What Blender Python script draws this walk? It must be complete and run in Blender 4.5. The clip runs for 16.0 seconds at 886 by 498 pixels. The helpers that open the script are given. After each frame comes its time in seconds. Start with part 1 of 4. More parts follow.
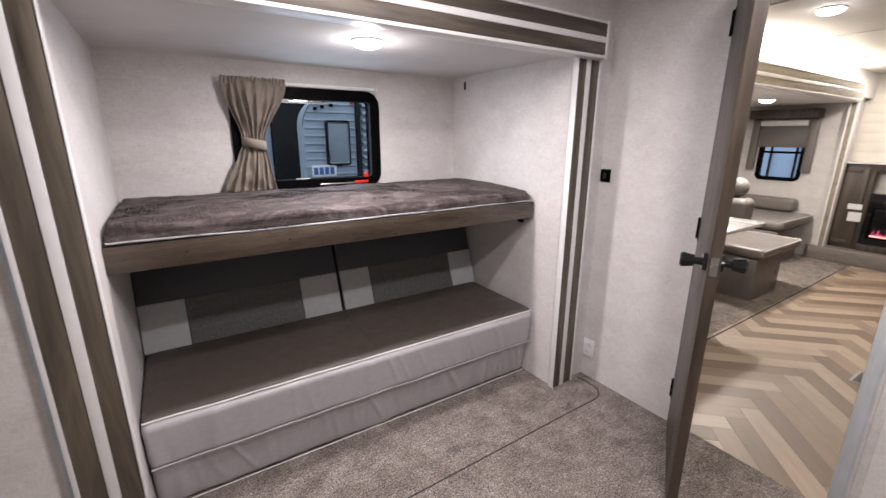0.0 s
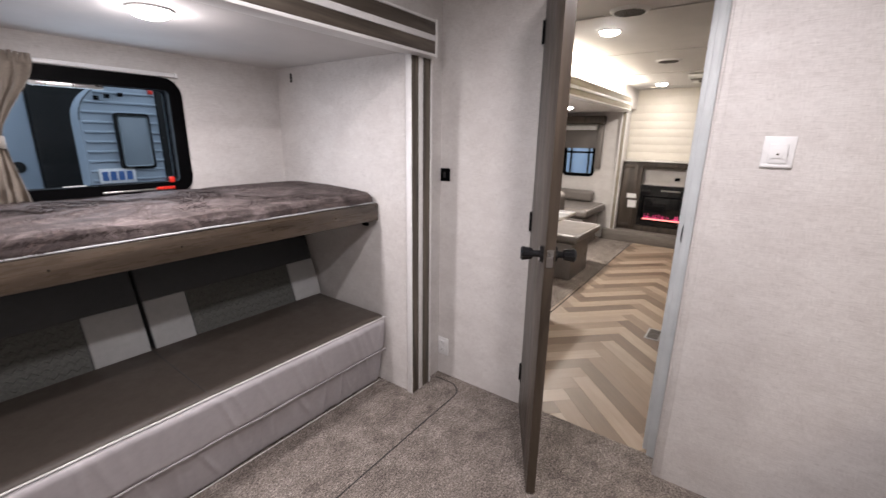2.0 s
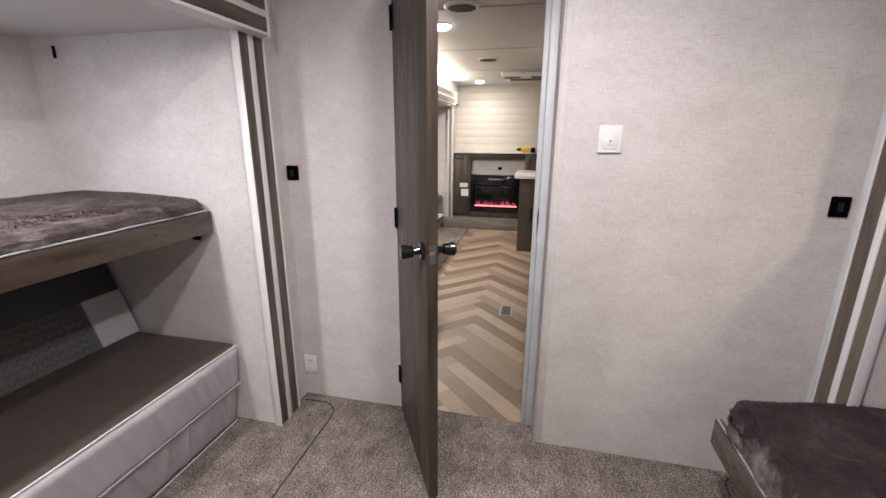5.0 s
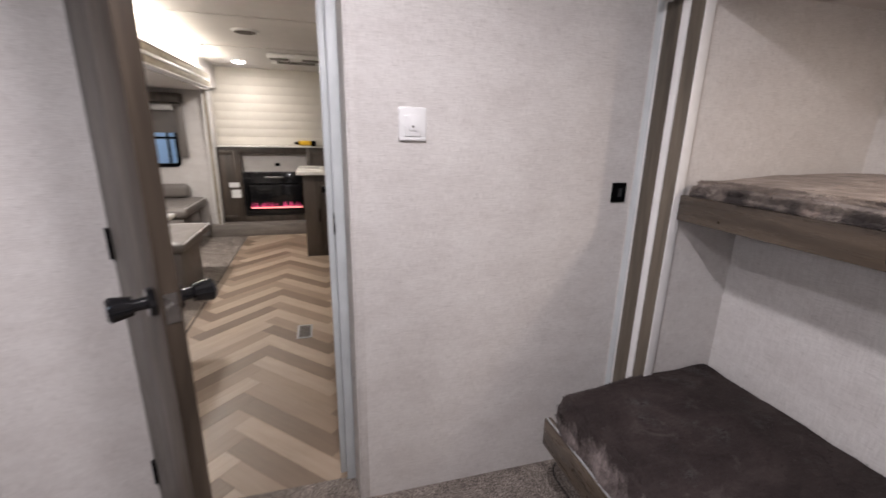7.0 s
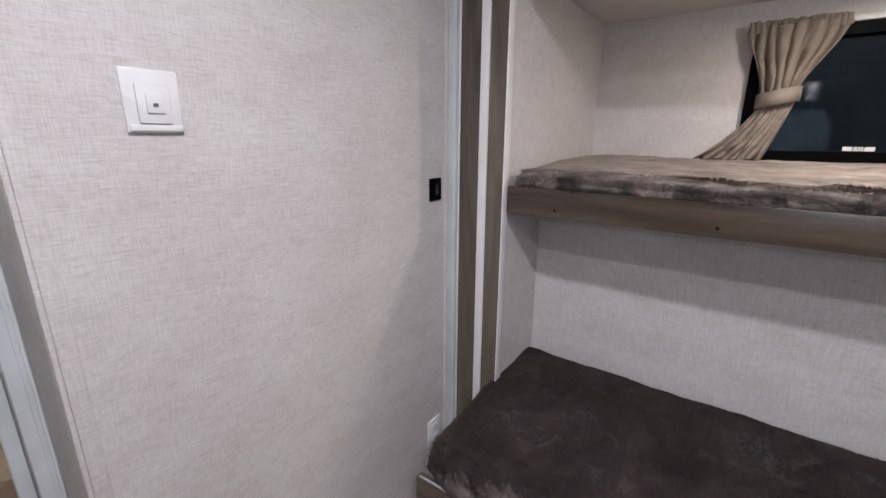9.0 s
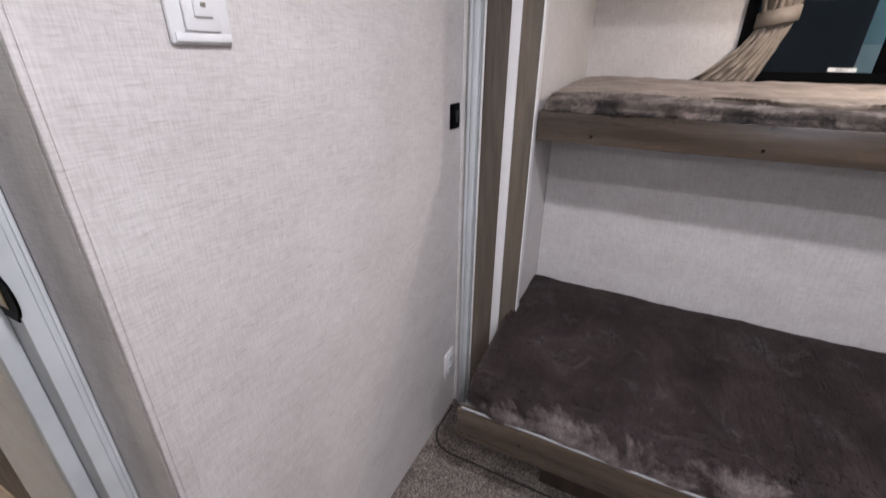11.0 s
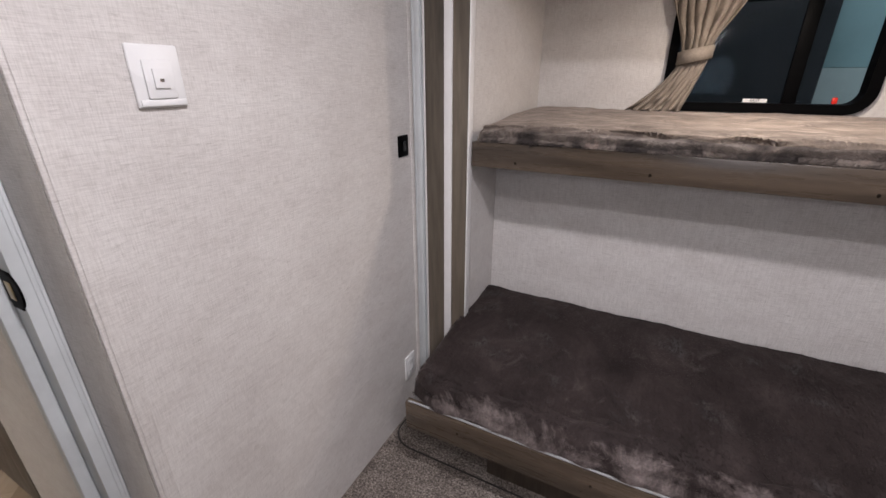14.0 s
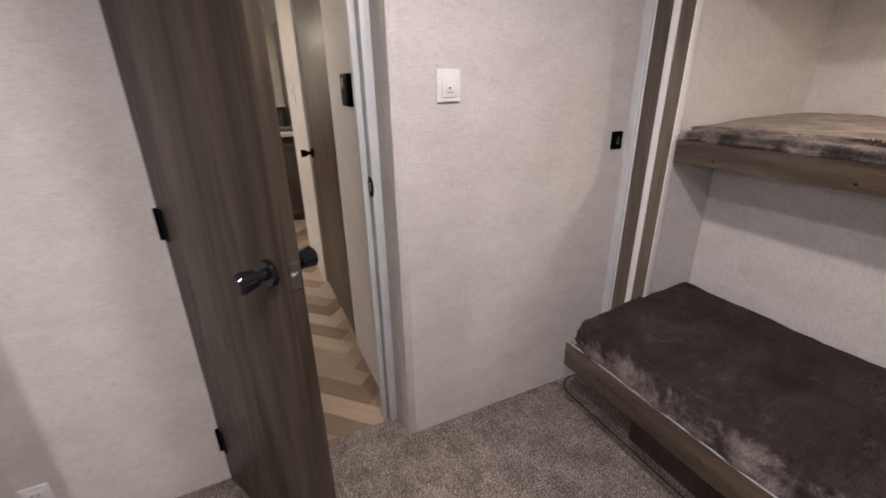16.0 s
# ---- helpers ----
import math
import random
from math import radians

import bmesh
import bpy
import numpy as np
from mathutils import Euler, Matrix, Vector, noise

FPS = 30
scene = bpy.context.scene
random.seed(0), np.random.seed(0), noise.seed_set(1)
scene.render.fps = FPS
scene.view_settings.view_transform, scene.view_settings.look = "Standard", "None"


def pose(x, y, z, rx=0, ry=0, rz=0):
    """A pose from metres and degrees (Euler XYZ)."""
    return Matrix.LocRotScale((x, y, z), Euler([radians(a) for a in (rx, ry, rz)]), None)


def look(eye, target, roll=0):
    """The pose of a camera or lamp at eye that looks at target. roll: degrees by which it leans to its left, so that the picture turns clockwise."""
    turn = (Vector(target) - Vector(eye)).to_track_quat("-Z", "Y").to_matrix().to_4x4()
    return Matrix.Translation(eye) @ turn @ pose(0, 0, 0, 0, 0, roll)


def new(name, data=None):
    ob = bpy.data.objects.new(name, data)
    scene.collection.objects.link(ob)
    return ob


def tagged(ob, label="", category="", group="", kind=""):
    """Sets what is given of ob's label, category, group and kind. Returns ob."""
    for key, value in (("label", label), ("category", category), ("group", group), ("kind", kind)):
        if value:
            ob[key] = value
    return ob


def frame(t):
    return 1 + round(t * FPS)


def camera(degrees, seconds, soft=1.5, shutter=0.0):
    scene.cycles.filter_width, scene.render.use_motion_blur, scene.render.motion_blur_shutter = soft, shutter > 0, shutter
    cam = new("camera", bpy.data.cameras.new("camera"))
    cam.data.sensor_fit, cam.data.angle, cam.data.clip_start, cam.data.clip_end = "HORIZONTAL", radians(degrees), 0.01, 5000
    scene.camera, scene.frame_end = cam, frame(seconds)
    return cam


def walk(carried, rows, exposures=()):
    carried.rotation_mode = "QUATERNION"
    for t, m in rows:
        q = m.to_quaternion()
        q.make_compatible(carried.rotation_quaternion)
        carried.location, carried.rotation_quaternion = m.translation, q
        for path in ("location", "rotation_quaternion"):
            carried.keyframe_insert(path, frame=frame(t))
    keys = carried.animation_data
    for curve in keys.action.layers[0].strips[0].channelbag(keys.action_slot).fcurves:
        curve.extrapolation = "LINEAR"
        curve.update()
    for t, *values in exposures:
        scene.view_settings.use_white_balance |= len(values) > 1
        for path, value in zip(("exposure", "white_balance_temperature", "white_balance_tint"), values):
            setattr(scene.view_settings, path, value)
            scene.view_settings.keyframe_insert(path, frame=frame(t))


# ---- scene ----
cam = camera(93.3, 16.0, shutter=0.4)
PATH = [
    (0, (0.01, 0.19, 1.361), (1.058, 1.811, 0.836), 0.2),
    (0.5, (0.04, 0.193, 1.367), (1.201, 1.735, 0.841), 0.7),
    (1, (0.074, 0.211, 1.359), (1.365, 1.644, 0.832), 0.9),
    (1.5, (0.097, 0.233, 1.346), (1.52, 1.538, 0.826), 0.9),
    (2, (0.109, 0.284, 1.349), (1.676, 1.416, 0.834), 0.9),
    (2.5, (0.122, 0.328, 1.362), (1.82, 1.251, 0.845), 1.0),
    (3, (0.115, 0.358, 1.361), (1.896, 1.112, 0.85), 0.9),
    (3.5, (0.117, 0.363, 1.381), (1.923, 1.039, 0.85), 0.5),
    (5.8, (0.193, 0.535, 1.317), (2.116, 0.72, 0.796), 0.8),
    (6, (0.206, 0.547, 1.317), (2.133, 0.649, 0.794), 1.0),
    (6.5, (0.35, 0.518, 1.297), (2.272, 0.362, 0.769), 1.0),
    (7, (0.547, 0.484, 1.299), (2.399, -0.046, 0.763), 1.2),
    (7.5, (0.729, 0.522, 1.289), (2.417, -0.402, 0.745), 1.7),
    (8, (0.861, 0.583, 1.301), (2.327, -0.662, 0.753), 1.8),
    (8.5, (0.945, 0.544, 1.281), (2.219, -0.901, 0.741), 1.7),
    (8.7, (0.973, 0.513, 1.275), (2.185, -0.988, 0.75), 1.2),
    (10.8, (1.25, 0.609, 1.264), (2.101, -1.043, 0.524), 0.2),
    (11, (1.281, 0.608, 1.263), (2.08, -1.022, 0.424), 0.6),
    (11.5, (1.291, 0.613, 1.256), (2.056, -0.989, 0.334), 0.6),
    (12, (1.271, 0.615, 1.257), (2.051, -0.976, 0.33), 0.5),
    (12.5, (1.247, 0.634, 1.274), (2.023, -0.969, 0.364), 0.4),
    (13, (1.19, 0.658, 1.298), (1.991, -0.987, 0.489), 0.3),
    (13.5, (1.132, 0.68, 1.309), (1.932, -0.982, 0.537), 0.2),
    (14, (1.045, 0.673, 1.32), (1.886, -0.973, 0.556), -0.1),
    (14.5, (0.92, 0.695, 1.32), (1.952, -0.84, 0.559), -1.2),
    (15, (0.863, 0.755, 1.33), (2.143, -0.579, 0.568), -0.8),
    (15.5, (0.746, 0.813, 1.328), (2.275, -0.232, 0.573), -0.8),
    (16, (0.564, 0.834, 1.331), (2.245, 0.042, 0.59), -0.9),
]
walk(cam, [(t, look(eye, target, roll)) for t, eye, target, roll in PATH],
     [(0, 0.21, 6400, 12), (2.0, 0.05, 6400, 12), (3.7, 0.04, 6400, 12), (6.0, 0.06, 6400, 12), (7.0, -0.13, 6250, 12), (8.5, -0.23, 6000, 10),
      (10.8, -0.05, 5950, 10), (12.5, -0.06, 6100, 11), (14.0, -0.13, 6250, 11), (16.0, -0.22, 6700, 14)])

# ---- world and lights ----
world = bpy.data.worlds.new("world")
scene.world = world
world.use_nodes = True
world.node_tree.nodes["Background"].inputs[0].default_value = (0.66, 0.75, 0.86, 1)
world.node_tree.nodes["Background"].inputs[1].default_value = 1.3
CEIL, ROOM = 2.0, 2.06


def lamp(x, y, z, watts, size=0.10, colour=(1.0, 0.925, 0.935)):
    data = bpy.data.lights.new("lamp", "AREA")
    data.shape, data.size, data.energy, data.color = "DISK", size, watts, colour
    ob = new("lamp_light", data)
    ob.location = (x, y, z)
    return ob


LAMPS = [(0.727, 1.846, 1.715), (0.727, -0.89, 1.695), (0.42, 1.00, ROOM), (0.96, 0.43, ROOM), (3.0, 1.13, CEIL), (5.85, 1.30, CEIL), (4.6, 1.95, 1.68)]
globe = bpy.data.lights.new("globe", "POINT")
globe.energy, globe.shadow_soft_size, globe.color = 1.8, 0.045, (1.0, 0.925, 0.935)
new("lamp_light", globe).location = (0.727, 1.846, 1.715 - 0.095)
for (lx, ly, lz), power in zip(LAMPS, (13.2, 5.8, 12.5, 17.5, 4.8, 8.6, 30)):
    lamp(lx, ly, lz - 0.034, power, 0.10, (1.0, 0.81, 0.64) if ly < 0 else (1.0, 0.925, 0.935) if lx < 2 else (1.0, 0.91, 0.82))
for sx in (0.0, 1.0):
    strip = bpy.data.lights.new("strip", "AREA")
    strip.shape, strip.size, strip.size_y, strip.energy, strip.color = "RECTANGLE", 1.2, 0.02, 12, (1.0, 0.90, 0.74)
    ob = new("strip_light", strip)
    ob.matrix_world = pose(3.7 + 1.3 * sx, 1.60, 1.865, 180, 0, 0)


sky_light = bpy.data.lights.new("window_light", "AREA")
sky_light.shape, sky_light.size, sky_light.size_y, sky_light.energy, sky_light.color = "RECTANGLE", 0.60, 0.40, 2.2, (0.66, 0.82, 1.0)
new("window_light", sky_light).matrix_world = pose(0.76, 2.612, 1.33, -90, 0, 0)

# ---- materials ----
def mat(name, rough=0.5, metal=0.0):
    m = bpy.data.materials.new(name)
    m.use_nodes = True
    b = m.node_tree.nodes["Principled BSDF"]
    b.inputs["Roughness"].default_value, b.inputs["Metallic"].default_value = rough, metal
    return m, m.node_tree, b


def node(nt, kind, **kw):
    n = nt.nodes.new("ShaderNode" + kind)
    for k, v in kw.items():
        if k in n.inputs:
            n.inputs[k].default_value = v
    return n


def coords(nt, scale=(1, 1, 1), rot=(0, 0, 0), world_space=True, seed=False):
    """Object coordinates; pieces that are moved take an offset of their own."""
    tc = nt.nodes.new("ShaderNodeTexCoord")
    mp = nt.nodes.new("ShaderNodeMapping")
    mp.inputs["Scale"].default_value, mp.inputs["Rotation"].default_value = scale, rot
    nt.links.new(tc.outputs["Object"], mp.inputs[0])
    if seed:
        oi = nt.nodes.new("ShaderNodeObjectInfo")
        mul = nt.nodes.new("ShaderNodeVectorMath")
        mul.operation = "SCALE"
        mul.inputs[0].default_value = (13.0, 7.0, 5.0)
        nt.links.new(oi.outputs["Random"], mul.inputs["Scale"])
        nt.links.new(mul.outputs[0], mp.inputs["Location"])
    return mp.outputs[0]


def noise_tex(nt, vec, scale, detail=4, rough=0.55, dist=0.0):
    n = node(nt, "TexNoise", Scale=scale, Detail=detail, Roughness=rough, Distortion=dist)
    nt.links.new(vec, n.inputs["Vector"])
    return n.outputs["Fac"]


def ramp(nt, fac, *stops):
    r = nt.nodes.new("ShaderNodeValToRGB")
    e = r.color_ramp.elements
    while len(e) < len(stops):
        e.new(0.5)
    for k, (p, c) in enumerate(stops):
        e[k].position, e[k].color = p, (*c, 1) if len(c) == 3 else c
    nt.links.new(fac, r.inputs[0])
    return r.outputs[0]


def mix(nt, fac, a, b, mode="MIX"):
    m = nt.nodes.new("ShaderNodeMix")
    m.data_type, m.blend_type = "RGBA", mode
    for sock, v in ((m.inputs[0], fac), (m.inputs[6], a), (m.inputs[7], b)):
        if isinstance(v, (int, float)):
            sock.default_value = v
        elif isinstance(v, tuple):
            sock.default_value = (*v, 1)
        else:
            nt.links.new(v, sock)
    return m.outputs[2]


def bump(nt, bsdf, height, strength=0.3, distance=0.002):
    b = node(nt, "Bump", Strength=strength, Distance=distance)
    nt.links.new(height, b.inputs["Height"])
    nt.links.new(b.outputs[0], bsdf.inputs["Normal"])


def link(nt, out, bsdf, name="Base Color"):
    nt.links.new(out, bsdf.inputs[name])


def wallpaper():
    m, nt, b = mat("linen_wallpaper", 0.55)
    b.inputs["Specular IOR Level"].default_value = 0.35
    hor = noise_tex(nt, coords(nt, (38, 38, 520)), 1.0, 4, 0.65)
    ver = noise_tex(nt, coords(nt, (420, 420, 34)), 1.0, 4, 0.65)
    blot = noise_tex(nt, coords(nt, (6, 6, 10)), 1.0, 5, 0.65)
    dash = noise_tex(nt, coords(nt, (24, 24, 150)), 1.0, 4, 0.7)
    dash2 = noise_tex(nt, coords(nt, (150, 150, 26)), 1.0, 4, 0.7)
    base = ramp(nt, blot, (0.30, (0.66, 0.63, 0.61)), (0.55, (0.72, 0.695, 0.675)), (0.75, (0.76, 0.74, 0.72)))
    weave = mix(nt, 0.5, ramp(nt, hor, (0.34, (0.68, 0.67, 0.66)), (0.60, (1, 1, 1))), ramp(nt, ver, (0.34, (0.70, 0.69, 0.68)), (0.60, (1, 1, 1))))
    c = mix(nt, 0.9, base, weave, "MULTIPLY")
    c = mix(nt, ramp(nt, dash, (0.60, (0, 0, 0)), (0.76, (0.50, 0.50, 0.50))), c, (0.33, 0.30, 0.28))
    c = mix(nt, ramp(nt, dash2, (0.61, (0, 0, 0)), (0.77, (0.45, 0.45, 0.45))), c, (0.36, 0.33, 0.31))
    link(nt, c, b)
    bump(nt, b, mix(nt, 0.5, hor, ver), 0.4, 0.0015)
    return m


def wood(name, dark, light, rough=0.45, grain=(14, 14, 1.0), knots=True, spread=0.5):
    m, nt, b = mat(name, rough)
    vec = coords(nt, grain, seed=True)
    big = noise_tex(nt, vec, 1.0, 4, 0.55, 1.2)
    fine = noise_tex(nt, coords(nt, tuple(9 * g for g in grain), seed=True), 1.0, 4, 0.6)
    mid = tuple((a + c) / 2 for a, c in zip(dark, light))
    c = ramp(nt, big, (0.30, dark), (0.5, mid), (0.72, light))
    c = mix(nt, 0.55, c, ramp(nt, fine, (0.3, (0.66, 0.64, 0.62)), (0.65, (1, 1, 1))), "MULTIPLY")
    link(nt, c, b)
    rg = ramp(nt, fine, (0.3, (rough + 0.12,) * 3), (0.7, (rough - 0.06,) * 3))
    link(nt, rg, b, "Roughness")
    bump(nt, b, fine, 0.15, 0.001)
    return m


def plain(name, colour, rough=0.5, metal=0.0, var=0.12, scale=30, bumps=0.05, spec=0.5):
    m, nt, b = mat(name, rough, metal)
    b.inputs["Specular IOR Level"].default_value = spec
    n = noise_tex(nt, coords(nt), scale, 5, 0.6)
    lo, hi = tuple(c * (1 - var) for c in colour), tuple(min(1, c * (1 + var)) for c in colour)
    link(nt, ramp(nt, n, (0.3, lo), (0.7, hi)), b)
    rg = noise_tex(nt, coords(nt), scale * 0.3, 4, 0.6)
    link(nt, ramp(nt, rg, (0.3, (max(0.03, rough - 0.07),) * 3), (0.7, (rough + 0.07,) * 3)), b, "Roughness")
    if bumps:
        bump(nt, b, n, bumps, 0.001)
    return m


def carpet_mat():
    m, nt, b = mat("carpet", 0.95)
    b.inputs["Specular IOR Level"].default_value = 0.1
    speck = noise_tex(nt, coords(nt), 150, 4, 0.75)
    tuft = noise_tex(nt, coords(nt), 70, 4, 0.7)
    big = noise_tex(nt, coords(nt), 8.0, 5, 0.65)
    c = ramp(nt, speck, (0.36, (0.088, 0.076, 0.069)), (0.5, (0.29, 0.260, 0.238)), (0.63, (0.58, 0.53, 0.49)))
    c = mix(nt, 0.7, c, ramp(nt, tuft, (0.3, (0.5, 0.5, 0.5)), (0.7, (1, 1, 1))), "MULTIPLY")
    c = mix(nt, 0.75, c, ramp(nt, big, (0.34, (0.46, 0.43, 0.41)), (0.50, (0.76, 0.73, 0.70)), (0.64, (1.0, 0.98, 0.96))), "MULTIPLY")
    brush = noise_tex(nt, coords(nt, (1, 2.4, 1), (0, 0, 0.5)), 14.0, 4, 0.6, 1.2)
    c = mix(nt, 0.55, c, ramp(nt, brush, (0.36, (0.72, 0.70, 0.68)), (0.60, (1.12, 1.10, 1.08))), "MULTIPLY")
    link(nt, c, b)
    bump(nt, b, mix(nt, 0.5, speck, tuft), 0.9, 0.006)
    return m


def fur_mat(name, dark, mid, light, sheen=0.45, stretch=(1, 2.2, 1), front_shading=None, front_colour=(0.205, 0.165, 0.158)):
    m, nt, b = mat(name, 0.75)
    b.inputs["Sheen Weight"].default_value, b.inputs["Sheen Roughness"].default_value = sheen, 0.35
    b.inputs["Sheen Tint"].default_value = (0.9, 0.8, 0.75, 1)
    b.inputs["Specular IOR Level"].default_value = 0.2
    big = noise_tex(nt, coords(nt, stretch), 5.5, 7, 0.68, 2.0 if stretch[1] > 2 else 0.6)
    crumple = noise_tex(nt, coords(nt, (1, 1, 1)), 9.0, 6, 0.75, 0.8)
    strand = noise_tex(nt, coords(nt, (1, 0.35, 0.7)), 130, 4, 0.7, 0.4)
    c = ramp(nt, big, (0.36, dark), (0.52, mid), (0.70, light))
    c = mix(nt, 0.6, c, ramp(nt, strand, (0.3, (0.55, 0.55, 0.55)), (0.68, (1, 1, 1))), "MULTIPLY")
    # crumpled and trodden fur: highlights and dark hollows painted into the colour
    c = mix(nt, ramp(nt, crumple, (0.585, (0, 0, 0)), (0.72, (0.45, 0.45, 0.45))), c, tuple(max(0.14, 1.15 * v) * w for v, w in zip(light, (1.0, 0.84, 0.8))))
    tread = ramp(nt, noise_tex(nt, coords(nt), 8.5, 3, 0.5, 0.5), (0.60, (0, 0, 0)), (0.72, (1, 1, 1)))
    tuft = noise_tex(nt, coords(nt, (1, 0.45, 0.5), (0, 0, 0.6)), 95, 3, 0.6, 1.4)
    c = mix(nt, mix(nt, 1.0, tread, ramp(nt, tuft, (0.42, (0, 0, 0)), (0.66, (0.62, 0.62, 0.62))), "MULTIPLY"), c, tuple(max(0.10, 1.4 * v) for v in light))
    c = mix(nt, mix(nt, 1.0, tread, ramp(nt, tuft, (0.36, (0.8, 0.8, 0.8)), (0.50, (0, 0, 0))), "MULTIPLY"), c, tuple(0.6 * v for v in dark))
    # front-edge band: lower bunk's light and upper bunk's shade painted into the colour
    if front_shading:
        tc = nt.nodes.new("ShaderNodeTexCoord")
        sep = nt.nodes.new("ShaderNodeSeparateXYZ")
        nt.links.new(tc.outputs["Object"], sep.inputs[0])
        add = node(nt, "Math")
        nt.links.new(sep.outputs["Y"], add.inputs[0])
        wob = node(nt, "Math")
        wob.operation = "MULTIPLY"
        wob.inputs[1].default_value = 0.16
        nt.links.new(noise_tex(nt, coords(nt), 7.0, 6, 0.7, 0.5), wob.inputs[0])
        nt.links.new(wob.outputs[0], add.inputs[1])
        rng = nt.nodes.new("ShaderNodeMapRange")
        rng.inputs["From Min"].default_value, rng.inputs["From Max"].default_value = front_shading
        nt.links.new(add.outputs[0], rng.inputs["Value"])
        c = mix(nt, rng.outputs[0], c, mix(nt, 0.5, front_colour, ramp(nt, strand, (0.3, tuple(0.5 * v for v in front_colour)), (0.68, tuple(2.0 * v for v in front_colour)))))
    link(nt, c, b)
    bump(nt, b, mix(nt, 0.6, strand, crumple), 0.7, 0.007)
    return m


def emit(name, colour, strength):
    m, nt, b = mat(name, 0.4)
    b.inputs["Base Color"].default_value = (*colour, 1)
    b.inputs["Emission Color"].default_value, b.inputs["Emission Strength"].default_value = (*colour, 1), strength
    return m


def glass_mat():
    m, nt, b = mat("window_glass", 0.02)
    b.inputs["Base Color"].default_value = (0.92, 0.96, 1.0, 1)
    b.inputs["Transmission Weight"].default_value, b.inputs["IOR"].default_value = 1.0, 1.14
    return m


def flames_mat():
    m, nt, b = mat("ember_flames", 0.5)
    n = noise_tex(nt, coords(nt, (1, 1, 0.5)), 30, 4, 0.6, 1.0)
    link(nt, ramp(nt, n, (0.40, (0.02, 0.0, 0.005)), (0.55, (0.9, 0.04, 0.20)), (0.7, (1.0, 0.22, 0.28))), b, "Emission Color")
    b.inputs["Emission Strength"].default_value = 1.2
    b.inputs["Base Color"].default_value = (0.02, 0.01, 0.01, 1)
    return m


WALL = wallpaper()
CEILING = plain("white_ceiling_panel", (0.64, 0.62, 0.605), 0.7, 0, 0.04, 6, 0.03, 0.3)
TRIM = wood("grey_brown_trim", (0.040, 0.033, 0.025), (0.20, 0.166, 0.126), 0.42, (11, 11, 1.1))
TRIM_X = wood("grey_brown_trim_level", (0.044, 0.035, 0.028), (0.165, 0.136, 0.107), 0.42, (1.1, 11, 11))
PALEWOOD = wood("pale_washed_wood", (0.25, 0.215, 0.165), (0.40, 0.355, 0.285), 0.65, (1.1, 11, 11))
RAIL_X = wood("bed_rail_laminate", (0.030, 0.022, 0.015), (0.128, 0.096, 0.069), 0.27, (1.0, 10, 12))
DOOR_W = wood("dark_door_laminate", (0.024, 0.0185, 0.0138), (0.112, 0.087, 0.066), 0.34, (9, 9, 0.8))
DOOR_W.node_tree.nodes["Principled BSDF"].inputs["Specular IOR Level"].default_value = 0.22
CAB_W = wood("cabinet_laminate", (0.038, 0.029, 0.0225), (0.102, 0.079, 0.061), 0.45, (12, 12, 1.2))
WHITE = plain("white_vinyl_strip", (0.78, 0.77, 0.76), 0.35, 0, 0.04, 20, 0)
FRAME_V = plain("pale_grey_door_frame", (0.58, 0.61, 0.62), 0.4, 0, 0.09, 9, 0.05)
PLASTIC = plain("white_plastic", (0.80, 0.80, 0.80), 0.3, 0, 0.03, 20, 0)
BLACK = plain("black_plastic", (0.0022, 0.0022, 0.0025), 0.5, 0, 0.2, 60, 0.02, 0.03)
BRONZE = plain("dark_bronze", (0.05, 0.04, 0.032), 0.45, 1.0, 0.2, 60, 0)
BRASS = plain("dull_brass", (0.42, 0.33, 0.18), 0.35, 1.0, 0.1, 60, 0)
GLOSSK = plain("glossy_black", (0.008, 0.008, 0.009), 0.08, 0, 0.2, 10, 0)
STEEL = plain("brushed_steel", (0.55, 0.54, 0.52), 0.3, 1.0, 0.1, 80, 0.02)
CARPET = carpet_mat()
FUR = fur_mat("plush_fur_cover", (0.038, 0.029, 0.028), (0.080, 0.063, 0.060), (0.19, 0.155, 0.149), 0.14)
# same cover as FUR, the slide lamp's light painted in as paler colours
FUR_LIT = fur_mat("plush_fur_cover_lit", (0.105, 0.086, 0.074), (0.225, 0.188, 0.163), (0.42, 0.36, 0.315), 0.30, (1, 2.2, 1), (-0.494, -0.468), (0.036, 0.030, 0.028))
# same cover again, the shade under the upper bunk painted in as darker colours
FUR_SHADED = fur_mat("plush_fur_cover_shaded", (0.027, 0.0200, 0.0190), (0.043, 0.0320, 0.0305), (0.068, 0.052, 0.049), 0.12, (1.5, 1.0, 1), (-0.142, -0.108), (0.215, 0.180, 0.172))
SEAT = plain("brown_leatherette", (0.074, 0.061, 0.051), 0.5, 0, 0.10, 60, 0.10)
GREYV = plain("light_grey_leatherette", (0.42, 0.40, 0.415), 0.45, 0, 0.05, 40, 0.08)
DARKV = plain("charcoal_leatherette", (0.042, 0.046, 0.050), 0.5, 0, 0.10, 50, 0.10)
PATTV = plain("embossed_grey_fabric", (0.105, 0.110, 0.102), 0.6, 0, 0.35, 140, 0.4)
PALEV = plain("pale_grey_leatherette", (0.34, 0.345, 0.35), 0.45, 0, 0.05, 40, 0.08)
PATCHV = plain("pale_patch_leatherette", (0.43, 0.44, 0.445), 0.45, 0, 0.05, 40, 0.08)
CURTAIN = plain("taupe_curtain_cloth", (0.245, 0.208, 0.172), 0.85, 0, 0.12, 160, 0.25)
SEAM = plain("dark_carpet_edge", (0.035, 0.032, 0.030), 0.9, 0, 0.2, 100, 0.2)
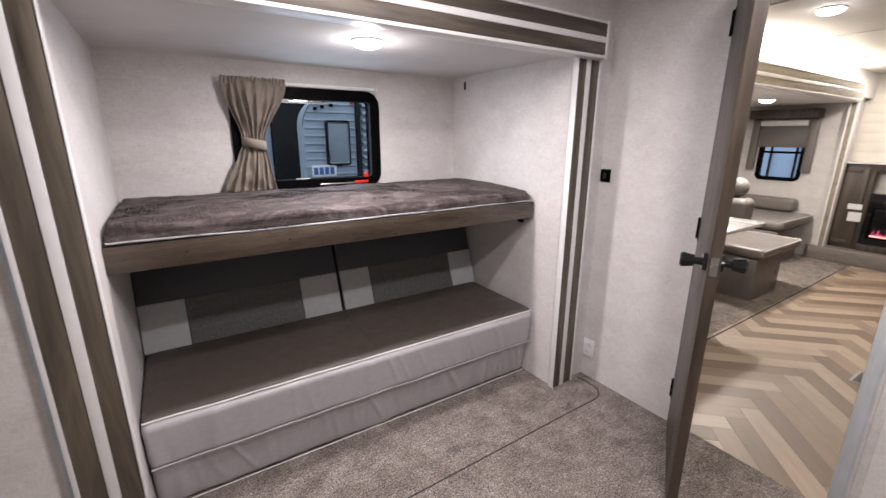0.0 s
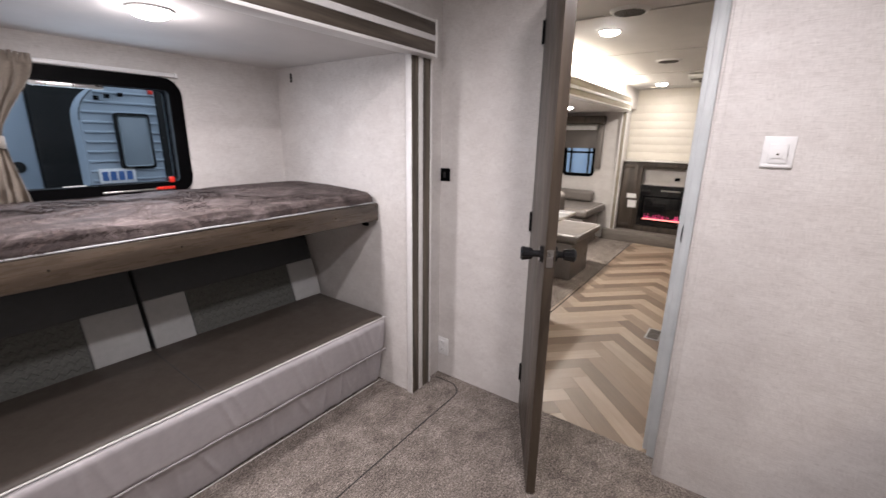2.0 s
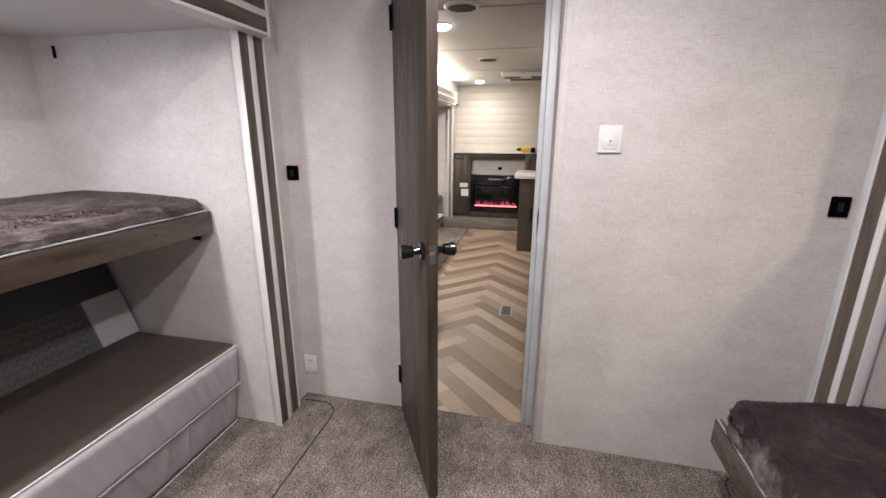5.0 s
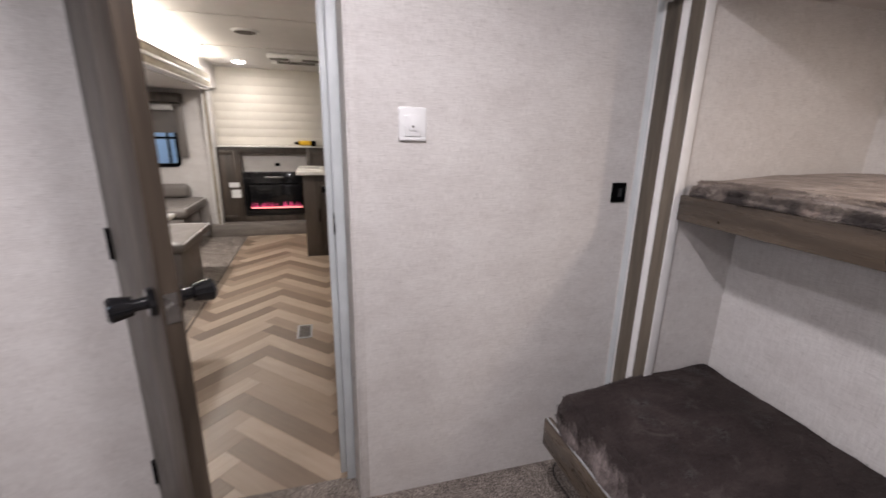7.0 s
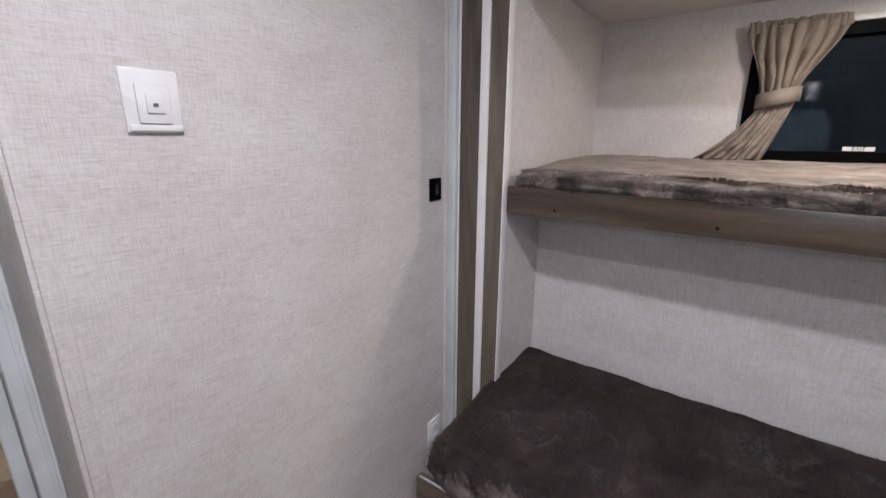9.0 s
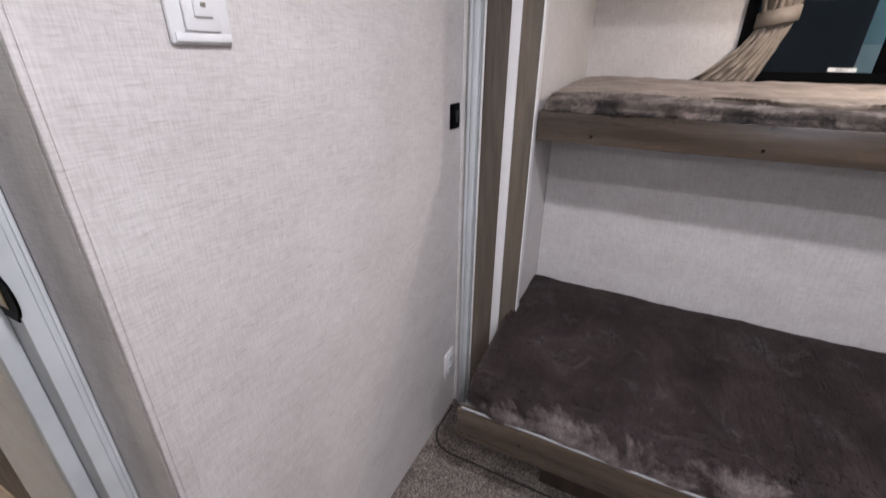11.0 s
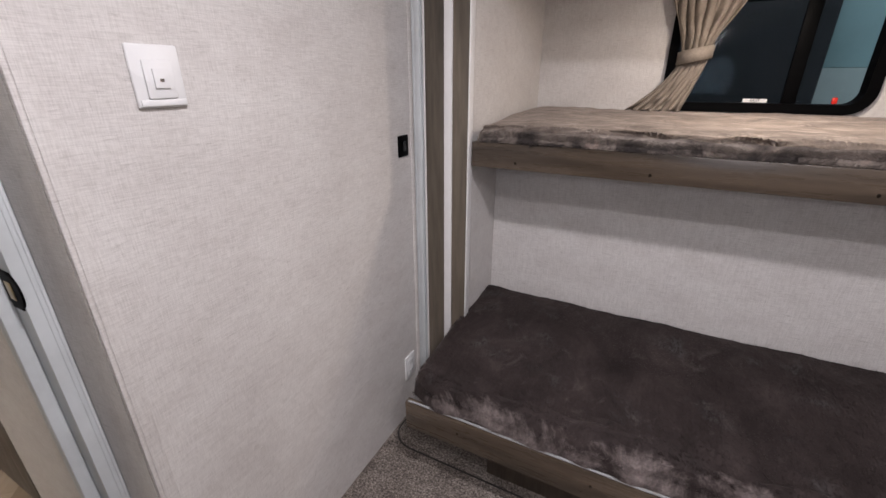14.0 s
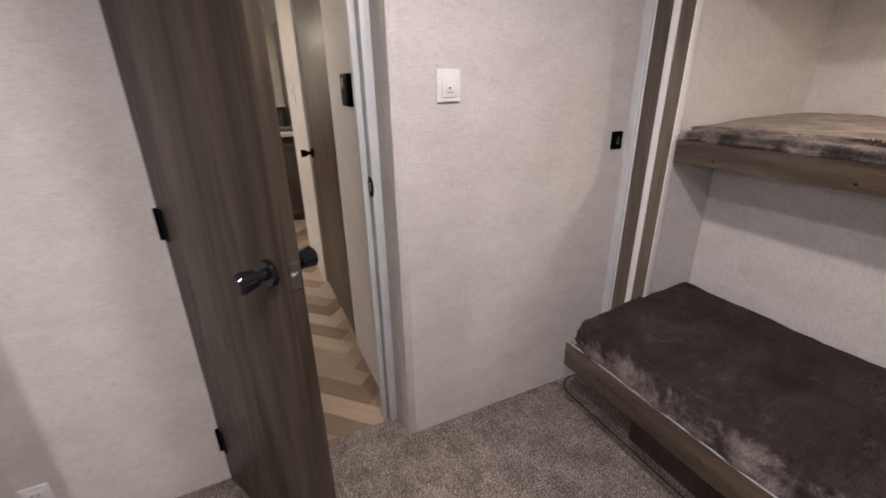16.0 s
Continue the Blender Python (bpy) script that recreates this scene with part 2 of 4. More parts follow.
SHIP = plain("cream_shiplap", (0.70, 0.665, 0.595), 0.75, 0, 0.035, 9, 0.02, 0.3)
COUNTER = plain("white_countertop", (0.72, 0.70, 0.67), 0.25, 0, 0.04, 15, 0)
PLATFORM = wood("grey_platform", (0.16, 0.14, 0.125), (0.25, 0.225, 0.2), 0.5, (8, 1.0, 8))
LIT = emit("lit_diffuser", (1.0, 0.95, 0.90), 45.0)
LED = emit("led_strip", (1.0, 0.88, 0.68), 12.0)
GLASS = glass_mat()
FLAMES = flames_mat()
YELLOW = plain("yellow_plastic", (0.75, 0.45, 0.02), 0.4, 0, 0.1, 30, 0)
BLUEBAR = plain("blue_sign_paint", (0.05, 0.13, 0.35), 0.5, 0, 0.1, 20, 0)
REDL = plain("red_latch", (0.7, 0.03, 0.015), 0.35, 0, 0.1, 30, 0)
SIDING = plain("pale_siding", (0.34, 0.40, 0.46), 0.5, 0, 0.06, 4, 0)
DARKOUT = plain("dark_wall_outside", (0.0022, 0.0030, 0.0025), 0.8, 0, 0.3, 2, 0)
ASPHALT = plain("asphalt", (0.05, 0.05, 0.052), 0.9, 0, 0.3, 40, 0.3)
PALEBLUE = plain("pale_blue_cladding", (0.62, 0.76, 0.92), 0.5, 0, 0.08, 3, 0)
PANE_OUT = plain("grey_window_outside", (0.25, 0.29, 0.32), 0.3, 0, 0.1, 2, 0)
GREYGREEN = plain("grey_green_wall", (0.33, 0.38, 0.33), 0.5, 0, 0.1, 2, 0)
GREENGLASS = plain("pale_teal_wall", (0.27, 0.40, 0.37), 0.5, 0, 0.1, 2, 0)


# ---- builders ----
def box(bm, x0, x1, y0, y1, z0, z1, bev=0.0, seg=2):
    """A box of its own in bm, edges rounded by bev."""
    r = bmesh.ops.create_cube(bm, size=1.0)
    vs = r["verts"]
    for v in vs:
        v.co = Vector((x0 + (v.co.x + 0.5) * (x1 - x0), y0 + (v.co.y + 0.5) * (y1 - y0), z0 + (v.co.z + 0.5) * (z1 - z0)))
    if bev > 0:
        es = list({e for v in vs for e in v.link_edges})
        bmesh.ops.bevel(bm, geom=es, offset=bev, segments=seg, affect="EDGES", profile=0.5)
    return bm


def cyl(bm, p, q, r, r2=None, seg=20):
    p, q = Vector(p), Vector(q)
    m = Matrix.Translation((p + q) / 2) @ (q - p).to_track_quat("Z", "Y").to_matrix().to_4x4()
    bmesh.ops.create_cone(bm, cap_ends=True, segments=seg, radius1=r, radius2=r if r2 is None else r2, depth=(q - p).length, matrix=m)
    return bm


def tube(bm, pts, r, seg=8):
    """One closed tube along a row of points."""
    pts = [Vector(p) for p in pts]
    rings = []
    for k, p in enumerate(pts):
        d = (pts[min(k + 1, len(pts) - 1)] - pts[max(k - 1, 0)]).normalized()
        side = d.cross(Vector((0, 0, 1)) if abs(d.z) < 0.9 else Vector((0, 1, 0))).normalized()
        up = side.cross(d)
        rings.append([bm.verts.new(p + r * (math.cos(2 * math.pi * a / seg) * side + math.sin(2 * math.pi * a / seg) * up)) for a in range(seg)])
    for u, v in zip(rings, rings[1:]):
        for a in range(seg):
            bm.faces.new((u[a], u[(a + 1) % seg], v[(a + 1) % seg], v[a]))
    bm.faces.new(rings[0])
    bm.faces.new(rings[-1])
    bmesh.ops.recalc_face_normals(bm, faces=bm.faces)
    return bm


def thing(name, at, label, category, group="", kind="", turn=0):
    ob = new(name)
    ob.matrix_world = pose(*at, 0, 0, turn)
    ob["local"] = turn != 0
    return tagged(ob, label, category, group, kind)


def finish(bm, material, name):
    bm.normal_update()
    me = bpy.data.meshes.new(name)
    bm.to_mesh(me)
    bm.free()
    for p in me.polygons:
        p.use_smooth = max(abs(c) for c in p.normal) < 0.9999
    me.set_sharp_from_angle(angle=radians(35))
    me.materials.append(material)
    return me


def part(name, bm, material, parent=None, label="", local=False):
    """One mesh under a thing or a part. The bmesh holds world places, or the thing's own if local."""
    ob = new(name, finish(bm, material, name))
    if parent is not None:
        ob.parent = parent
        if parent.type == "EMPTY" and not local:
            ob.matrix_parent_inverse = Matrix.Translation(-parent.location)
    if label:
        tagged(ob, label)
    return ob


def bx(name, x0, x1, y0, y1, z0, z1, material, parent=None, bev=0.0, label="", local=False, seg=2):
    return part(name, box(bmesh.new(), x0, x1, y0, y1, z0, z1, bev, seg), material, parent, label, local)


def setting(name, boxes, material, label, category):
    bm = bmesh.new()
    for b in boxes:
        box(bm, *b)
    ob = part(name, bm, material)
    return tagged(ob, label, category, "", "structure")


# ---- structure of the bunk room ----
setting("wall_east", [(1.90, 1.95, 1.062, 1.82, 0, ROOM), (1.90, 1.95, 0.4155, 1.062, 1.932, ROOM), (1.80, 1.95, -0.75, 0.415, 0, ROOM)],
        WALL, "off-white linen-textured wallpaper partition with a doorway", "wall")
setting("wall_north", [(1.796, 1.90, 1.60, 1.66, 0, ROOM), (-0.365, 1.796, 1.60, 1.66, 1.83, ROOM), (-1.30, -0.365, 1.60, 1.66, 0, ROOM)],
        WALL, "off-white linen-textured wall round the sofa slide-out", "wall")
setting("wall_south", [(1.735, 1.80, -0.62, -0.565, 0, ROOM), (-0.45, 1.735, -0.62, -0.565, 1.83, ROOM), (-1.30, -0.45, -0.62, -0.565, 0, ROOM)],
        WALL, "off-white linen-textured wall round the bunk slide-out", "wall")
setting("wall_west", [(-1.35, -1.30, -0.62, 1.66, 0, ROOM)], WALL, "off-white linen-textured end wall", "wall")
setting("room_ceiling", [(-1.35, 1.95, -0.62, 1.66, ROOM, ROOM + 0.05)], CEILING, "white panelled bunk room ceiling", "ceiling")
setting("ceiling", [(1.95, 6.9, -1.9, 1.66, CEIL, CEIL + 0.05)], CEILING, "white panelled caravan ceiling with battens", "ceiling")
setting("floor_carpet", [(-1.30, 1.915, -1.45, 2.65, -0.03, 0.006)], CARPET, "grey-brown speckled carpet", "floor")
# slide-out behind the sofa
W0, W1, WZ0, WZ1, WY = 0.315, 1.085, 1.075, 1.587, 2.595
setting("slide_wall_back", [(-0.25, W0, WY, WY + 0.05, 0, 1.76), (W1, 1.69, WY, WY + 0.05, 0, 1.76), (W0, W1, WY, WY + 0.05, 0, WZ0), (W0, W1, WY, WY + 0.05, WZ1, 1.76)],
        WALL, "off-white linen-textured back wall with a window", "wall")
setting("slide_wall_right", [(1.64, 1.69, 1.60, WY, 0, 1.76)], WALL, "off-white linen-textured side wall of the slide-out", "wall")
setting("slide_wall_left", [(-0.25, -0.20, 1.60, WY, 0, 1.76)], WALL, "off-white linen-textured side wall of the slide-out", "wall")
setting("slide_ceiling", [(-0.20, 1.64, 1.60, WY, 1.715, 1.755)], CEILING, "white slide-out ceiling", "ceiling")
# slide-out behind the bunks
R0, R1, RZ0, RZ1, RY = 0.44, 1.06, 1.205, 1.585, -1.34
setting("bunk_wall_back", [(-0.40, R0, RY - 0.05, RY, 0, 1.75), (R1, 1.63, RY - 0.05, RY, 0, 1.75), (R0, R1, RY - 0.05, RY, 0, RZ0), (R0, R1, RY - 0.05, RY, RZ1, 1.75)],
        WALL, "off-white linen-textured back wall with a window", "wall")
setting("bunk_wall_low", [(-0.35, 1.582, -0.87, -0.82, 0, 1.06)], WALL, "off-white linen-textured panel behind the lower bunk", "wall")
setting("bunk_wall_left", [(1.583, 1.63, RY, -0.566, 0, 1.75)], WALL, "off-white linen-textured side wall of the bunk slide-out", "wall")
setting("bunk_wall_right", [(-0.40, -0.35, RY, -0.565, 0, 1.75)], WALL, "off-white linen-textured side wall of the bunk slide-out", "wall")
setting("bunk_ceiling", [(-0.35, 1.582, RY, -0.565, 1.695, 1.735)], CEILING, "white slide-out ceiling", "ceiling")


# ---- slide-out trims ----
def upright_trim(inner, way, y0, y1, z1, face, label, edges=(0.0, 0.004, 0.058, 0.086, 0.146, 0.158)):
    """Striped upright trim: deep white return, board, white strip, board, going off from the opening."""
    t = thing("slide_trim", (inner, (y0 + y1) / 2, 0), label, "trim", "slide-out trims")
    for k, (name, m) in enumerate((("edge_strip", WHITE), ("board", TRIM), ("white_strip", WHITE), ("board", TRIM), ("edge_strip", WHITE))):
        a, b = sorted((inner + way * edges[k], inner + way * edges[k + 1]))
        lift = 0.004 if m is WHITE else 0.0
        deep = 0.004 if k == 0 else 0.0
        ya, yb = (y0 - lift, y1 + deep) if face < 0 else (y0 - deep, y1 + lift)
        bx(name, a, b, ya, yb, 0, z1, m, t, 0.0015)
    return t


upright_trim(1.629, 1, 1.575, 1.60, 1.70, -1, "grey-brown wood trim with white strips beside the sofa slide-out")
upright_trim(-0.190, -1, 1.575, 1.60, 1.70, -1, "grey-brown wood trim with white strips beside the sofa slide-out")
upright_trim(1.574, 1, -0.565, -0.54, 1.69, 1, "grey-brown wood trim with white strips beside the bunk slide-out",
             (0.0, 0.004, 0.058, 0.085, 0.152, 0.157))


def header(x0, x1, y0, y1, z0, z1, label, wood_board=TRIM_X):
    t = thing("slide_header", ((x0 + x1) / 2, (y0 + y1) / 2, z0), label, "trim", "slide-out trims")
    h = z1 - z0
    zs = [z0, z0 + 0.012, z0 + 0.42 * h, z0 + 0.58 * h, z1 - 0.010, z1]
    for k, (name, m) in enumerate((("edge_strip", WHITE), ("board", wood_board), ("white_strip", WHITE), ("board", wood_board), ("edge_strip", WHITE))):
        lift = 0.004 if m is WHITE else 0
        bx(name, x0, x1, y0 - lift, y1 + lift, zs[k], zs[k + 1], m, t, 0.0015)
    bx("end_cap", x1, x1 + 0.012, y0 - 0.005, y1 + 0.005, z0 - 0.003, z1 + 0.003, WHITE, t, 0.002)
    return t


header(-0.50, 1.745, 1.525, 1.594, 1.70, 1.852, "grey-brown wood header with a white strip over the sofa slide-out")
header(-0.50, 1.70, -0.559, -0.49, 1.69, 1.84, "grey-brown wood header with a white strip over the bunk slide-out")
tv = thing("corner_moulding", (1.77, -0.56, 0), "pale grey grooved vinyl corner moulding beside the bunk trim", "trim")
for k, (a, b, d) in enumerate(((1.7335, 1.743, 0.0), (1.744, 1.762, 0.006), (1.763, 1.777, 0.0))):
    bx("rib", a, b, -0.563, -0.548 + d, 0, 1.98, FRAME_V, tv, 0.003)

# ---- doorway ----
df = thing("door_frame", (1.92, 0.48, 0), "pale grey vinyl door frame with a black strike plate", "door frame", "", "structure")
bx("jamb", 1.905, 1.975, 0.4266, 0.458, 0, 1.93, FRAME_V, df, 0.0015)
bx("stop", 1.946, 1.972, 0.4583, 0.4805, 0, 1.904, FRAME_V, df, 0.003)
for y in (0.4285, 0.4355):
    bx("bead", 1.9030, 1.9049, y, y + 0.0045, 0, 1.93, FRAME_V, df, 0.0009)
bx("jamb", 1.905, 1.975, 1.043, 1.060, 0, 1.93, FRAME_V, df, 0.003)
bx("head_jamb", 1.905, 1.975, 0.4585, 1.042, 1.905, 1.928, FRAME_V, df, 0.003)
bm = bmesh.new()
box(bm, 1.907, 1.944, 0.4582, 0.4605, 0.972, 1.040, 0.001)
cyl(bm, (1.922, 0.4582, 1.006), (1.922, 0.4610, 1.006), 0.033, 0.032, 28)
sp = part("strike_plate", bm, BLACK, df, "black strike plate with a rounded lip")
bx("latch_hole", 1.914, 1.934, 0.4611, 0.4622, 0.990, 1.022, BRASS, sp, 0.0005)
tagged(bx("corner_strip", 1.7984, 1.7998, 0.384, 0.4075, 0, ROOM - 0.002, WALL, None, 0.0008), "off-white papered strip along the wall corner", "trim", "", "structure")
bx("corner_bead", 1.7965, 1.806, 0.408, 0.4165, 0, CEIL - 0.002, WALL, None, 0.003)
tagged(bpy.data.objects["corner_bead"], "off-white wall corner bead", "trim", "", "structure")

bm = bmesh.new()
low = [bm.verts.new((x, y, 0.004)) for x, y in ((1.8065, 0.4152), (1.9025, 0.4152), (1.9025, 0.4268), (1.8065, 0.4167))]
high = [bm.verts.new((v.co.x, v.co.y, 1.931)) for v in low]
bm.faces.new(low)
bm.faces.new(high)
for a in range(4):
    bm.faces.new((low[a], low[(a + 1) % 4], high[(a + 1) % 4], high[a]))
bmesh.ops.recalc_face_normals(bm, faces=bm.faces)
tagged(part("wall_return", bm, WALL), "off-white papered return of the wall beside the door frame", "trim", "", "structure")

HX, HY = 1.893, 1.052
DA = math.degrees(math.atan2(0.778 - HY, 1.400 - HX))
door = thing("bedroom_door", (HX, HY, 0), "dark grey-brown wood-grain door standing open, black knobs", "door", turn=DA)
DL = 0.565
bx("leaf", 0, DL, -0.017, 0.017, 0.012, 1.90, DOOR_W, door, 0.002, local=True)
for side in (-1, 1):
    bm = bmesh.new()
    y = side * 0.0175
    cyl(bm, (DL - 0.06, y, 0.965), (DL - 0.06, y + side * 0.012, 0.965), 0.031, 0.028)
    cyl(bm, (DL - 0.06, y + side * 0.012, 0.965), (DL - 0.06, y + side * 0.035, 0.965), 0.013, 0.012)
    cyl(bm, (DL - 0.06, y + side * 0.035, 0.965), (DL - 0.06, y + side * 0.070, 0.965), 0.019, 0.025, 24)
    cyl(bm, (DL - 0.06, y + side * 0.070, 0.965), (DL - 0.06, y + side * 0.076, 0.965), 0.025, 0.019, 24)
    part("knob", bm, GLOSSK, door, "glossy black door knob", True)
bx("edge_band", DL - 0.0004, DL + 0.0009, -0.0165, 0.0165, 0.014, 1.898, DOOR_W, door, 0, "dark wood edge band", True)
bm = bmesh.new()
box(bm, DL - 0.001, DL + 0.0025, -0.011, 0.011, 0.935, 0.995)
cyl(bm, (DL, 0, 0.965), (DL + 0.010, 0, 0.965), 0.008)
part("latch", bm, STEEL, door, "steel latch", True)
for z in (0.20, 0.98, 1.776):
    bm = bmesh.new()
    cyl(bm, (-0.006, -0.020, z - 0.045), (-0.006, -0.020, z + 0.045), 0.006, seg=10)
    box(bm, -0.004, 0.03, -0.0195, -0.0172, z - 0.045, z + 0.045)
    part("hinge", bm, BLACK, door, "black hinge", True)


# ---- plates on the partition ----
def plate(name, x, y0, y1, z0, z1, material, label, category, kind):
    t = thing(name, (x, (y0 + y1) / 2, z0), label, category)
    bx("plate", x - 0.007, x, y0, y1, z0, z1, material, t, 0.0035)
    yc, zc = (y0 + y1) / 2, (z0 + z1) / 2
    if kind == "switch":
        bx("bezel", x - 0.012, x - 0.007, yc - 0.024, yc + 0.024, zc - 0.034, zc + 0.026, material, t, 0.003)
        bx("rocker", x - 0.0150, x - 0.012, yc - 0.012, yc + 0.012, zc - 0.018, zc + 0.012, material, t, 0.001)
        bx("led", x - 0.0158, x - 0.0150, yc - 0.0035, yc + 0.0035, zc - 0.008, zc - 0.003, STEEL, t)
        bx("lower_lip", x - 0.0095, x - 0.007, y0 + 0.004, y1 - 0.004, z0 + 0.003, z0 + 0.013, material, t, 0.001)
    elif kind == "outlet":
        for dz in (-0.022, 0.022):
            bx("socket", x - 0.0095, x - 0.007, yc - 0.016, yc + 0.016, zc + dz - 0.014, zc + dz + 0.014, material, t, 0.002)
            bx("slot", x - 0.0098, x - 0.0094, yc - 0.008, yc - 0.006, zc + dz - 0.005, zc + dz + 0.006, BLACK, t)
            bx("slot", x - 0.0098, x - 0.0094, yc + 0.006, yc + 0.008, zc + dz - 0.005, zc + dz + 0.006, BLACK, t)
    else:
        bx("toggle", x - 0.011, x - 0.007, yc - 0.009, yc + 0.009, zc - 0.016, zc + 0.016, GLOSSK, t, 0.002)
        bx("mark", x - 0.0115, x - 0.0109, yc - 0.003, yc + 0.003, zc + 0.003, zc + 0.006, BRONZE, t)
    return t


plate("light_switch", 1.80, 0.186, 0.268, 1.272, 1.368, PLASTIC, "white square light switch plate on the wall", "switch", "switch")
plate("slide_switch", 1.90, 1.538, 1.597, 1.130, 1.196, BLACK, "black slide-out switch plate beside the sofa trim", "switch", "toggle")
plate("slide_switch", 1.80, -0.540, -0.483, 1.074, 1.143, BLACK, "black slide-out switch plate beside the bunk trim", "switch", "toggle")
plate("wall_outlet", 1.90, 1.527, 1.597, 0.130, 0.236, PLASTIC, "white wall outlet near the carpet", "outlet", "outlet")
plate("wall_outlet", 1.80, -0.535, -0.467, 0.182, 0.290, PLASTIC, "white wall outlet behind the lower bunk", "outlet", "outlet")


# ---- lamps ----
def puck(x, y, z, label):
    t = thing("ceiling_lamp", (x, y, z - 0.03), label, "lamp", "round ceiling lamps")
    bm = bmesh.new()
    cyl(bm, (x, y, z - 0.007), (x, y, z), 0.063, 0.066, 36)
    part("rim", bm, PLASTIC, t)
    bm = bmesh.new()
    bmesh.ops.create_uvsphere(bm, u_segments=28, v_segments=12, radius=0.058)
    for v in bm.verts:
        v.co = Vector((x + v.co.x, y + v.co.y, z - 0.007 + min(0, v.co.z) * 0.40))
    bmesh.ops.remove_doubles(bm, verts=bm.verts, dist=1e-5)
    part("diffuser", bm, LIT, t, "lit white diffuser")
    return t


for lx, ly, lz in LAMPS:
    puck(lx, ly, lz, "round white ceiling lamp, lit")


# ---- beds and sofa ----
def plush(name, x0, x1, y0, y1, z0, z1, material, parent, seed, crown=0.012, rough=0.004, step=0.014, label="", rise=0.0, back=1, corner=0.05, rumple=0.0):
    """A soft slab: rounded edges and front corners, crowned and uneven top, rumpled front."""
    bm = bmesh.new()
    nx, ny = int((x1 - x0) / step), int((y1 - y0) / step)
    h, r = z1 - z0, min(0.05, (z1 - z0) * 0.5)

    def place(u, v, top):
        x, y = x0 + u * (x1 - x0), y0 + v * (y1 - y0)
        fr, bk = (y - y0, y1 - y) if back > 0 else (y1 - y, y - y0)
        d = min(x - x0, x1 - x, fr, bk * 4)
        k = 1 - max(0, 1 - d / r) ** 2
        edge = math.sqrt(max(0, k))
        ax, ay = corner - min(x - x0, x1 - x), corner - fr
        if ax > 0 and ay > 0:
            pull = 1 - max(ax, ay) / math.hypot(ax, ay)
            x += ax * pull * (1 if x - x0 < x1 - x else -1)
            y += ay * pull * back
        if not top:
            return Vector((x, y, z0))
        lump = noise.noise(Vector((x * 4 + seed, y * 4, 0.3))) * 0.008 + noise.noise(Vector((x * 19, y * 11, seed))) * rough + noise.noise(Vector((x * 60, y * 40, seed))) * rough * 0.4
        arch = crown * (4 * v * (1 - v)) ** 0.7
        arch += rise * fr / (y1 - y0)
        near = max(0.0, 1 - fr / 0.11)
        fold = abs(noise.noise(Vector((x * 5 + fr * 30, fr * 38 + 0.8 * math.sin(x * 9), seed + 2)))) - 0.25
        lump += rumple * near * fold
        y += 0.5 * rumple * near * noise.noise(Vector((x * 12, fr * 20, seed + 8)))
        return Vector((x, y, z0 + h * (0.42 if not rumple else 0.22) + (h * (0.58 if not rumple else 0.78) + arch + lump) * edge))

    rows = [[bm.verts.new(place(i / nx, j / ny, True)) for j in range(ny + 1)] for i in range(nx + 1)]
    for i in range(nx):
        for j in range(ny):
            bm.faces.new((rows[i][j], rows[i + 1][j], rows[i + 1][j + 1], rows[i][j + 1]))
    rim = [rows[i][0] for i in range(nx + 1)] + [rows[nx][j] for j in range(1, ny + 1)] + [rows[i][ny] for i in range(nx - 1, -1, -1)] + [rows[0][j] for j in range(ny - 1, 0, -1)]
    low = []
    for v in rim:
        x = v.co.x + noise.noise(Vector((v.co.x * 9, v.co.y * 9, seed))) * 0.004
        y = v.co.y + noise.noise(Vector((v.co.x * 9, v.co.y * 9, seed + 5))) * 0.004
        v.co.x, v.co.y = x, y
        low.append(bm.verts.new((x, y, z0)))
    n = len(rim)
    for k in range(n):
        bm.faces.new((rim[(k + 1) % n], rim[k], low[k], low[(k + 1) % n]))
    bm.faces.new(low)
    bmesh.ops.recalc_face_normals(bm, faces=bm.faces)
    return part(name, bm, material, parent, label)


